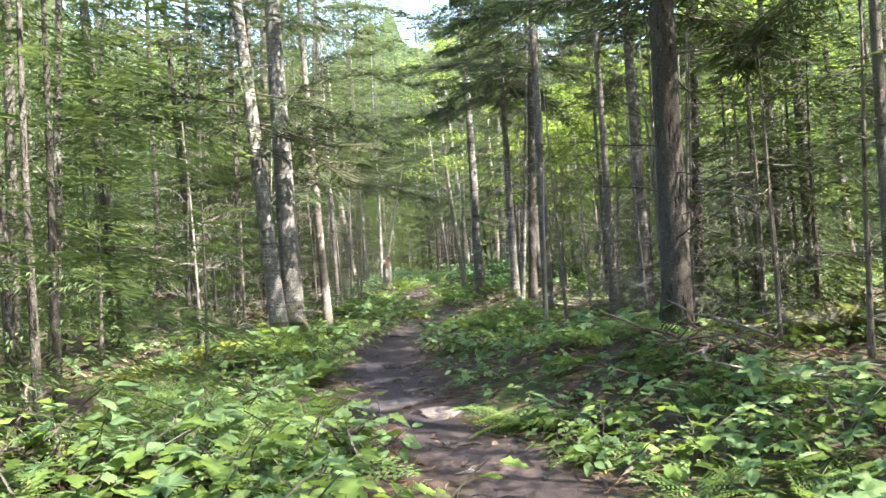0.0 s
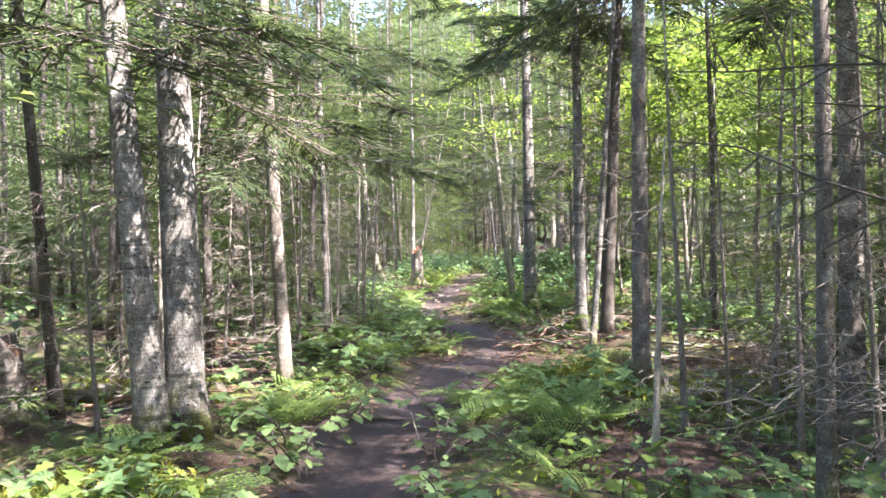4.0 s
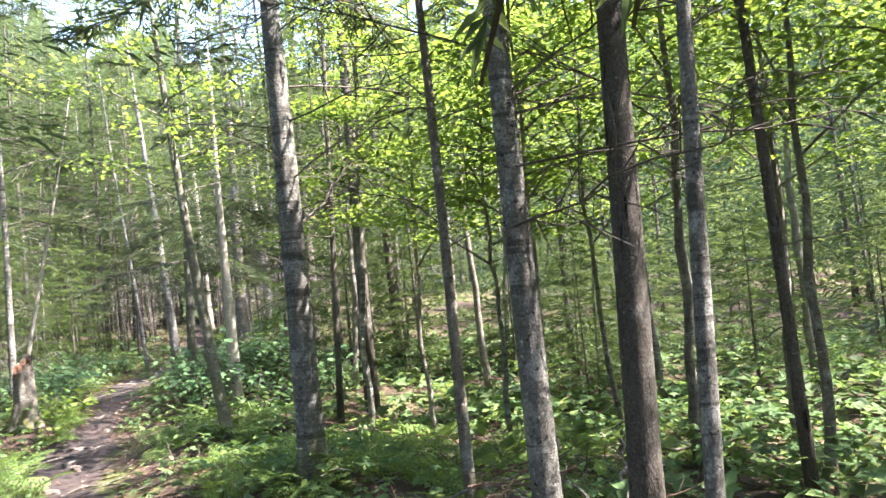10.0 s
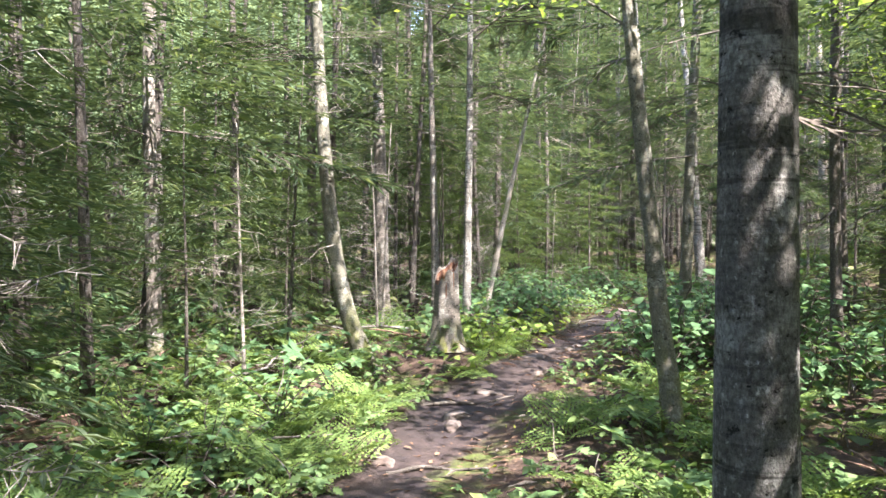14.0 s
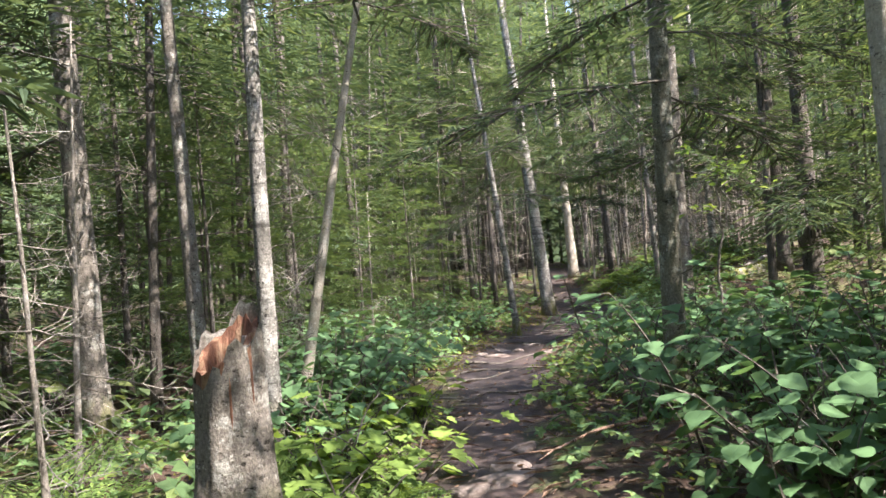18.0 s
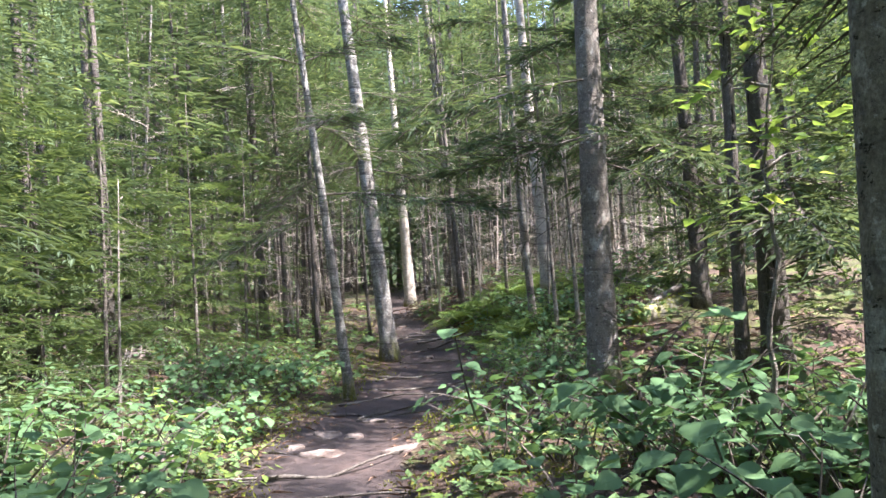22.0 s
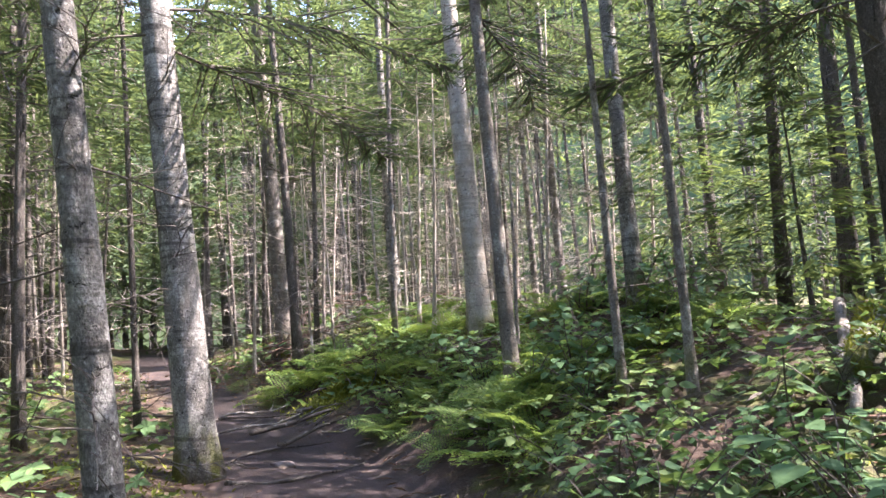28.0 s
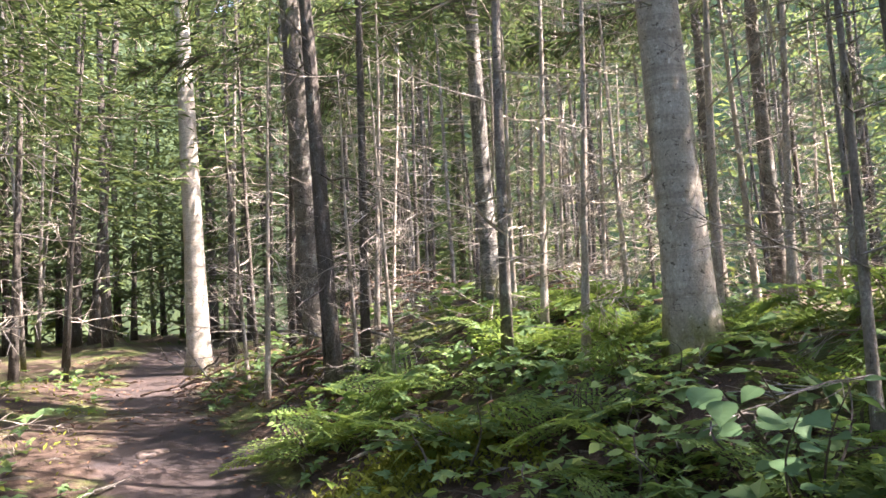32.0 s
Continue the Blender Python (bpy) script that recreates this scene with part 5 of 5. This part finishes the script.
cover("moss_tufts", 16000, -3.0, 7.5, -4.5, 42.0, 0.0, 0.03, 0.05, MOSS, "soft yellow-green moss on the ground", "moss", gap=0.5, clump=2.1, ratio=0.4, tilt=1.2, seed=6)
cover("leaf_litter", 16000, -3.5, 9.0, -5.0, 42.0, 0.004, 0.02, 0.05, LITTER, "fallen brown leaves and needles", "leaf litter", gap=0.05, clump=0.7, ratio=0.6, tilt=0.2, seed=7)

# ---- stump, logs, stones, sticks and roots ----


def stump(x, y, wide, tall, turned, seed, label):
    """Broken trunk: a bark shell with a torn rim, higher at one side, and a red rotten heart."""
    g = np.random.default_rng(seed)
    ob = thing("tree_stump", pose(x, y, height(x, y) - 0.03, 0, 0, turned) @ Matrix.Diagonal((wide, wide, tall, 1)), label, "stump")
    n, rows = 28, 12
    ang = np.arange(n) * 2 * np.pi / n
    top = 1.0 + 0.10 * np.cos(ang - 0.9) - 0.17 * np.exp(-((ang - 3.95) / 0.45) ** 2) + 0.05 * g.uniform(-1, 1, n) + 0.04 * np.sin(ang * 5 + 1)
    v, f = [], []
    for k in range(rows):
        t = k / (rows - 1)
        for j in range(n):
            z = top[j] * t
            r = (0.135 + 0.10 * math.exp(-z / 0.18) - 0.015 * t) * (1 + 0.05 * math.sin(ang[j] * 7 + z * 3) + 0.02 * g.uniform(-1, 1))
            v.append((math.cos(ang[j]) * r, math.sin(ang[j]) * r, z))
    for k in range(rows - 1):
        for j in range(n):
            f.append((k * n + j, k * n + (j + 1) % n, (k + 1) * n + (j + 1) % n, (k + 1) * n + j))
    part("bark", mesh("bark", v, f, BARK_BROWN, smooth=True), ob)
    crown = 1.0 + 0.10 * np.cos(ang - 0.9) + 0.03 * g.uniform(-1, 1, n)
    v2, f2 = [], []
    for k, (rr, dz) in enumerate(((1.0, -0.45), (1.0, -0.22), (0.98, 0.0), (0.78, 0.01), (0.55, -0.12), (0.3, -0.22), (0.05, -0.26))):
        for j in range(n):
            r = 0.117 * rr * (1 + 0.05 * math.sin(ang[j] * 9 + k))
            v2.append((math.cos(ang[j]) * r, math.sin(ang[j]) * r, crown[j] - 0.07 + dz + 0.025 * g.uniform(-1, 1) * (k > 1)))
    for k in range(6):
        for j in range(n):
            f2.append((k * n + j, k * n + (j + 1) % n, (k + 1) * n + (j + 1) % n, (k + 1) * n + j))
    heart = part("rotten_heart", mesh("rotten_heart", v2, f2, ROTTEN), ob, label="crumbling red-brown rotten wood")
    spl = []
    for j in range(5):
        a = g.uniform(-0.9, 1.2)
        p = np.array([math.cos(a) * 0.075, math.sin(a) * 0.075, 0.86])
        spl.append(tube([p, p + (0.0, 0.0, g.uniform(0.06, 0.17))], [0.03, 0.012], 4))
    for q in spl:
        part("splinter", mesh("splinter", *q, DEAD_PALE), heart, label="pale torn splinter")


stump(-0.08, 18.78, 1.08, 0.94, 0, 8, "broken rotten tree stump with a torn red top and mossy foot")
stump(-2.6, 4.7, 1.5, 0.72, 140, 9, "low old stump furred with moss under the firs")


def log(name, a, b, r, mat, label, seed=0, moss=False):
    """A fallen trunk from a to b, sagging a little, with broken ends."""
    g = np.random.default_rng(seed)
    a, b = np.array(a, float), np.array(b, float)
    t = np.linspace(0, 1, 10)[:, None]
    pts = a + (b - a) * t + np.stack([g.normal(0, 0.02, 10), g.normal(0, 0.02, 10), g.normal(0, 0.015, 10)], 1)
    ob = thing(name, Matrix.Translation(a), label, "log")
    part("trunk", mesh("trunk", *tube(pts - a, r * (1 - 0.3 * t[:, 0]), 12, 0.08, g), mat, smooth=True), ob)
    for i in range(5):
        k = g.integers(1, 9)
        tagged(part("snag", DEADS[i % 5], ob, limb_pose(pts[k] - a, g.uniform(0, 6.28), -g.uniform(0.2, 1.2), 0, g.uniform(0.25, 0.6))), kind="stuff")
    if moss:
        n = 900
        k = g.uniform(0, 1, n)
        an = g.uniform(-1.2, 1.2, n)
        d = (b - a) / np.linalg.norm(b - a)
        side = np.cross(d, (0, 0, 1))
        o = (b - a) * k[:, None] + r * (1 - 0.3 * k[:, None]) * (np.sin(an)[:, None] * side + np.cos(an)[:, None] * np.array([0, 0, 1.0]))
        tagged(part("moss", mesh("moss", *kites(o, g.normal(0, 1, (n, 3)) + (0, 0, 0.6), g.uniform(0.03, 0.06, n), g.uniform(0.012, 0.02, n)), MOSS), ob), kind="stuff")


def lie(x, y, lift):
    return (x, y, height(x, y) + lift)


log("fallen_log", lie(4.6, 1.3, 0.16), lie(7.8, 2.4, 0.22), 0.12, BARK_MOSSY, "dark fallen trunk across mossy ground", 1, True)
log("mossy_log", lie(4.7, 2.7, 0.06), lie(6.9, 3.3, 0.1), 0.11, BARK_MOSSY, "rotting log thick with yellow-green moss", 2, True)
log("fallen_log", lie(-0.05, 7.6, 0.12), lie(-1.3, 7.9, 0.15), 0.055, BARK_DARK, "short dark log among dead twigs", 3)
log("mossy_log", lie(-0.9, 5.2, 0.08), lie(-2.6, 5.6, 0.1), 0.13, BARK_MOSSY, "low mossy log under dead branches", 4, True)
log("mossy_log", lie(6.0, 29.3, 0.10), lie(8.6, 30.6, 0.12), 0.14, BARK_MOSSY, "mossy log on the bank", 5, True)
log("mossy_log", lie(3.0, 5.3, 0.05), lie(4.8, 5.9, 0.12), 0.13, BARK_MOSSY, "mossy log beside the fir", 6, True)
log("fallen_log", lie(7.4, 30.2, 0.2), lie(5.6, 29.2, 0.15), 0.04, DEAD_WOOD, "thin bare fallen stem on the bank", 7)


def stone(x, y, sx, sy, sz, seed, label="brown-grey stone set in the path", sink=0.9):
    g = np.random.default_rng(seed)
    bm = bmesh.new()
    bmesh.ops.create_icosphere(bm, subdivisions=3, radius=1)
    ph = g.uniform(0, 6, 6)
    for q in bm.verts:
        c = q.co
        k = 1 + 0.2 * math.sin(2.3 * c.x + ph[0]) + 0.2 * math.sin(3.1 * c.y + ph[1]) + 0.1 * math.sin(5 * (c.x - c.y) + ph[4]) + 0.07 * math.sin(5 * c.z + 4 * c.x + ph[2]) + 0.04 * math.sin(9 * c.y + ph[3])
        c *= k
        c.z = math.copysign(abs(c.z) ** 0.4, c.z)
        q.co = (c.x * sx, c.y * sy, c.z * sz)
    me = bpy.data.meshes.new("stone")
    bm.to_mesh(me)
    bm.free()
    me.materials.append(ROCK)
    me.polygons.foreach_set("use_smooth", np.ones(len(me.polygons), bool))
    ob = new("stone", me)
    ob.matrix_basis = pose(x, y, height(x, y) + sz * (1 - 2 * sink) * 0.5, g.uniform(-5, 5), g.uniform(-5, 5), g.uniform(0, 360))
    tagged(ob, label, "stone", "stones in the path")


STONES = [(0.40, 2.40, 0.33, 0.25, 0.06), (0.58, 1.25, 0.20, 0.13, 0.05), (0.72, 0.03, 0.27, 0.20, 0.06), (1.07, -0.42, 0.2, 0.13, 0.05), (0.85, 0.75, 0.11, 0.08, 0.04), (1.02, 20.3, 0.27, 0.2, 0.05), (1.3, 21.0, 0.13, 0.09, 0.05),
          (0.5, 16.95, 0.15, 0.11, 0.06), (0.62, 17.8, 0.13, 0.1, 0.05), (0.9, 18.8, 0.2, 0.13, 0.05), (0.8, 19.6, 0.16, 0.12, 0.05), (1.15, 20.6, 0.13, 0.1, 0.05), (0.55, 14.2, 0.14, 0.1, 0.05),
          (0.3, 15.6, 0.12, 0.09, 0.05), (1.5, 8.4, 0.12, 0.08, 0.04), (1.75, 26.9, 0.2, 0.12, 0.06), (2.1, 27.6, 0.15, 0.1, 0.05), (1.5, 27.3, 0.12, 0.09, 0.05), (0.5, 26.6, 0.3, 0.2, 0.16),
          (4.2, 33.0, 0.12, 0.08, 0.05), (4.6, 37.0, 0.14, 0.1, 0.05), (2.44, 28.44, 0.2, 0.12, 0.05), (1.9, 27.84, 0.17, 0.12, 0.05), (2.36, 26.55, 0.18, 0.1, 0.05), (0.55, 16.65, 0.14, 0.1, 0.06)]
stone(-0.52, 32.7, 0.36, 0.28, 0.26, 399, "rounded blue-grey boulder among the shrubs", 0.15)
for i, (x, y, a, b, c) in enumerate(STONES):
    stone(x, y, a, b, c, 400 + i)


def stick_mesh(seed, mat, twigs=3):
    """A fallen stick, one unit long along x, bent and with a few side twigs."""
    g = np.random.default_rng(seed)
    x = np.linspace(0, 1, 8)
    line = np.stack([x, np.cumsum(g.normal(0, 0.03, 8)), 0.02 + 0.05 * np.abs(np.sin(x * 3 + seed))], 1)
    ps = [tube(line, np.linspace(0.014, 0.005, 8), 6)]
    for i in range(twigs):
        k = int(g.integers(2, 7))
        s = g.choice((-1, 1))
        q = line[k] + np.array([0.18, s * g.uniform(0.1, 0.25), g.uniform(0, 0.08)])
        ps.append(tube([line[k], (line[k] + q) / 2 + g.normal(0, 0.015, 3), q], [0.007, 0.005, 0.002], 5))
    return mesh("stick", *join(ps), mat, smooth=True)


STICKS = [stick_mesh(s, m) for s, m in ((1, DEAD_WOOD), (2, DEAD_WOOD), (3, DEAD_RED), (4, DEAD_RED), (5, BARK_BIRCH), (6, TWIG))]
gs = np.random.default_rng(31)


def drop_stick(x, y, az, length, kind, lift=0.0, tilt=0.0, group="fallen sticks"):
    ob = new("fallen_stick", STICKS[kind])
    ob.matrix_basis = pose(x, y, height(x, y) + lift, gs.uniform(-20, 20), tilt, az) @ Matrix.Diagonal((length, length, length, 1))
    tagged(ob, ("bleached grey stick lying on the forest floor", "bleached grey stick lying on the forest floor", "reddish-brown dead stick on the forest floor",
                "reddish-brown dead stick on the forest floor", "pale barkless stick on the ground", "dark thin stick on the ground")[kind], "stick", group)


for x0, x1, y0, y1, n, kinds in ((1.9, 5.5, 6.2, 9.5, 26, (0, 1, 2, 4)), (2.2, 7.0, 9.5, 16.0, 22, (0, 2, 3, 4)), (3.0, 4.4, -1.6, 0.4, 8, (0, 1, 2, 4)), (-2.6, -0.7, 4.6, 8.8, 24, (2, 3, 2, 0)),
                                 (-2.2, -0.2, 9.0, 13.5, 16, (0, 1, 2)), (-2.6, -0.4, 14.0, 20.0, 16, (0, 1, 2)), (4.4, 8.5, 28.0, 30.4, 12, (0, 1, 2, 3)), (5.0, 11.0, 34.0, 40.0, 20, (0, 2, 3, 4)),
                                 (2.0, 4.4, 20.0, 27.0, 12, (0, 2, 4)), (-2.0, 0.5, 24.0, 33.0, 14, (0, 1, 2)), (3.4, 4.2, 33.0, 38.0, 8, (0, 5, 5))):
    for _ in range(n):
        drop_stick(gs.uniform(x0, x1), gs.uniform(y0, y1), gs.uniform(0, 360), gs.uniform(0.4, 1.3), int(gs.choice(kinds)), gs.uniform(0, 0.12), gs.uniform(-12, 6))
# pale bent boughs lying beside the ringed fir, and the stick on the path
for x, y, az, ln, k in ((3.2, 7.4, 20, 2.0, 4), (3.1, 7.0, 50, 1.7, 0), (3.5, 7.9, -10, 1.8, 4), (3.0, 6.7, 35, 1.4, 0), (4.75, 33.5, 15, 0.5, 4), (4.3, 33.2, 40, 1.6, 5), (4.2, 33.6, 30, 1.9, 5), (5.0, 34.4, 55, 1.6, 5)):
    drop_stick(x, y, az, ln, k, 0.08)


def root(points, r, seed):
    g = np.random.default_rng(seed)
    p = np.array([(x, y, height(x, y) + 0.012) for x, y in points])
    t = np.linspace(0, len(p) - 1, 16)
    line = np.stack([np.interp(t, np.arange(len(p)), p[:, k]) for k in range(3)], 1)
    line[:, 2] += 0.012 * np.sin(t * 5 + seed)
    ob = new("tree_root", mesh("tree_root", *tube(line, r * np.linspace(1, 0.35, 16), 7, 0.22, g), BARK_DARK, smooth=True))
    tagged(ob, "dark tree root crossing the muddy path", "root", "roots in the path")


ROOTS = [((1.0, 23.2), (1.3, 23.5), (1.8, 23.4)), ((0.9, 24.6), (1.3, 24.9), (1.7, 25.3)), ((1.1, 25.4), (1.5, 25.6), (2.2, 25.4)), ((2.3, 28.6), (2.8, 29.0), (3.5, 28.8)), ((3.5, 32.9), (4.0, 33.4), (4.9, 33.6)),
         ((3.6, 32.6), (4.1, 32.5), (4.8, 32.8)), ((4.0, 35.0), (4.5, 35.3), (5.2, 35.0)), ((0.4, 15.4), (0.7, 15.6), (1.1, 15.5)), ((0.1, 17.2), (0.6, 17.4), (0.9, 17.7)), ((1.2, 26.2), (1.7, 26.1), (2.4, 26.5)),
         ((3.0, 31.2), (3.7, 31.5), (4.6, 31.3)), ((2.2, 29.4), (2.9, 29.9), (3.8, 29.7)), ((2.6, 30.4), (3.2, 30.3), (4.1, 30.7)), ((2.9, 30.9), (3.3, 31.4), (3.6, 32.2)), ((3.2, 29.2), (3.4, 30.0), (4.2, 30.3)), ((2.0, 28.9), (2.6, 28.7), (3.2, 28.3)), ((0.5, 5.0), (0.9, 5.2), (1.2, 5.1))]
for i, pts in enumerate(ROOTS):
    root(pts, 0.019, 500 + i)


def dead_model(seed, mat):
    """A small standing dead tree: thin stem and a tangle of bare grey twigs."""
    g = np.random.default_rng(seed)
    ob = thing("dead_tree", pose(0, 0, -200), "small dead spruce with a tangle of bare grey twigs", "tree", "dead thicket")
    pts = stem_points(3.0, (g.uniform(-0.09, 0.09), 0), (0, 0), g, 12)
    part("trunk", mesh("trunk", *tube(pts, stem_radii(0.02, 3.0, pts), 8, 0.05, g), mat, smooth=True), ob)
    twigs, az = [], 0.0
    for i in range(26):
        az += 2.4 + g.uniform(-0.6, 0.6)
        k = (i + g.uniform(0, 1)) / 26
        m = limb_pose(at_height(pts, 0.2 + 2.65 * k), az, radians(g.uniform(-18, 22)), g.uniform(-3, 3), g.uniform(0.5, 1.05) * (1.05 - 0.5 * k))
        v, f = dead_data(int(g.integers(40, 60)), 12, 0.05, 0.006)
        twigs.append((np.asarray(v) @ np.array(m.to_3x3()).T + np.array(m.translation), f))
    tagged(part("twig_tangle", mesh("twig_tangle", *join(twigs), mat), ob), kind="stuff")
    return ob


DEAD_TREES = [dead_model(600 + i, DEAD_PALE if i > 3 else DEAD_WOOD) for i in range(7)]
gd = np.random.default_rng(61)
for i, (x, y, h, n) in enumerate([(-0.25, 9.8, 2.6, 22), (-0.38, 10.7, 3.2, 24), (-0.62, 11.6, 3.6, 22), (-0.7, 10.1, 2.4, 20), (-1.1, 11.0, 3.0, 20), (-0.5, 12.6, 3.2, 18), (3.4, 4.6, 2.8, 20), (3.7, 2.9, 3.0, 20),
                                  (-1.6, 17.0, 2.6, 18), (-1.2, 19.6, 2.4, 18), (-1.5, 20.6, 3.0, 18), (7.2, 33.2, 2.4, 16), (6.3, 32.6, 2.8, 18), (-1.4, 2.2, 2.6, 18), (7.8, 35.4, 3.0, 20), (8.6, 36.6, 3.2, 20),
                                  (6.3, 36.4, 2.6, 18), (-0.9, 8.4, 3.0, 24), (-0.55, 8.9, 2.4, 22), (-1.35, 8.0, 3.0, 22), (-1.1, 9.3, 3.2, 22), (-1.5, 7.2, 2.6, 20), (0.6, 34.0, 2.6, 18), (-0.2, 29.2, 2.6, 16), (3.4, 1.3, 3.6, 26), (3.9, 2.2, 4.0, 26), (4.4, 3.4, 4.2, 26), (5.2, 3.2, 4.2, 26), (3.0, 4.4, 3.4, 26), (3.9, 5.0, 4.0, 26), (4.9, 5.2, 4.2, 26), (5.6, 4.2, 4.2, 26), (4.9, 0.4, 3.8, 26), (-1.3, 5.6, 3.2, 26), (-1.9, 6.4, 3.4, 26),
                                  (6.2, 36.9, 2.6, 20), (7.3, 36.2, 3.0, 20), (8.4, 35.6, 3.2, 20), (9.6, 36.8, 3.4, 20), (10.4, 35.4, 3.2, 20), (7.8, 39.6, 3.4, 20), (10.6, 38.6, 3.4, 20), (11.8, 36.6, 3.4, 20), (9.0, 34.4, 2.8, 20), (3.2, 37.4, 2.8, 20), (2.2, 36.6, 3.0, 20), (3.6, 1.9, 3.2, 26), (4.1, 2.8, 3.4, 26), (4.6, 1.4, 3.0, 24), (4.9, 2.4, 3.4, 24), (3.5, 3.5, 3.0, 24), (4.4, 4.0, 3.4, 24), (4.2, 0.6, 2.8, 22), (-1.6, 4.4, 2.6, 20), (-1.9, 3.4, 3.0, 22),
                                  (7.0, 38.4, 2.8, 20), (8.0, 37.6, 3.0, 20), (9.2, 38.0, 3.2, 20), (5.9, 39.2, 2.8, 18), (6.7, 34.6, 3.4, 20), (7.4, 34.2, 3.8, 20), (8.2, 34.3, 4.0, 20), (5.7, 37.8, 3.4, 20), (9.0, 35.2, 4.0, 20), (10.0, 34.2, 3.8, 20), (7.0, 35.4, 3.6, 20), (8.9, 37.2, 4.2, 20), (10.2, 37.4, 4.4, 20), (6.6, 37.4, 3.6, 20)]):
    ob = copy_thing(DEAD_TREES[4 + i % 3 if y > 34 else i % 4], pose(x, y, height(x, y) - 0.03, 0, 0, gd.uniform(0, 360)))
    ob.scale = (h / 3, h / 3, h / 3)
for src in DEAD_TREES:
    for o in (*src.children_recursive, src):
        bpy.data.objects.remove(o)


def brush_pile(x, y, r, n, seed):
    """A loose heap of dead sticks."""
    g = np.random.default_rng(seed)
    ob = thing("brush_pile", pose(x, y, height(x, y)), "heap of reddish-brown dead sticks on the forest floor", "brush pile")
    for i in range(n):
        a, k = g.uniform(0, 6.28), g.uniform(0, 1)
        p = np.array([math.cos(a) * r * k * 0.5, math.sin(a) * r * k * 0.5, 0.05 + 0.28 * (1 - k) * g.uniform(0, 1)])
        b = g.uniform(0, 6.28)
        part("stick", STICKS[(2, 3, 0, 2, 1)[i % 5]], ob, limb_pose(p - np.array([math.cos(b), math.sin(b), 0]) * 0.4, b, g.uniform(-0.35, 0.12), g.uniform(-3, 3), g.uniform(0.6, 1.2)))


for i, (x, y, r, n) in enumerate([(3.05, -0.85, 0.6, 18), (2.55, 10.1, 0.9, 22), (3.3, 10.7, 0.9, 20), (3.75, 9.7, 0.8, 14), (2.3, 9.1, 0.7, 14), (-1.5, 7.2, 1.0, 16), (-2.4, 8.0, 1.0, 14), (6.3, 37.6, 1.2, 18), (7.6, 38.6, 1.2, 16), (5.6, 39.4, 1.0, 12), (8.8, 37.8, 1.1, 14)]):
    brush_pile(x, y, r, n, 700 + i)
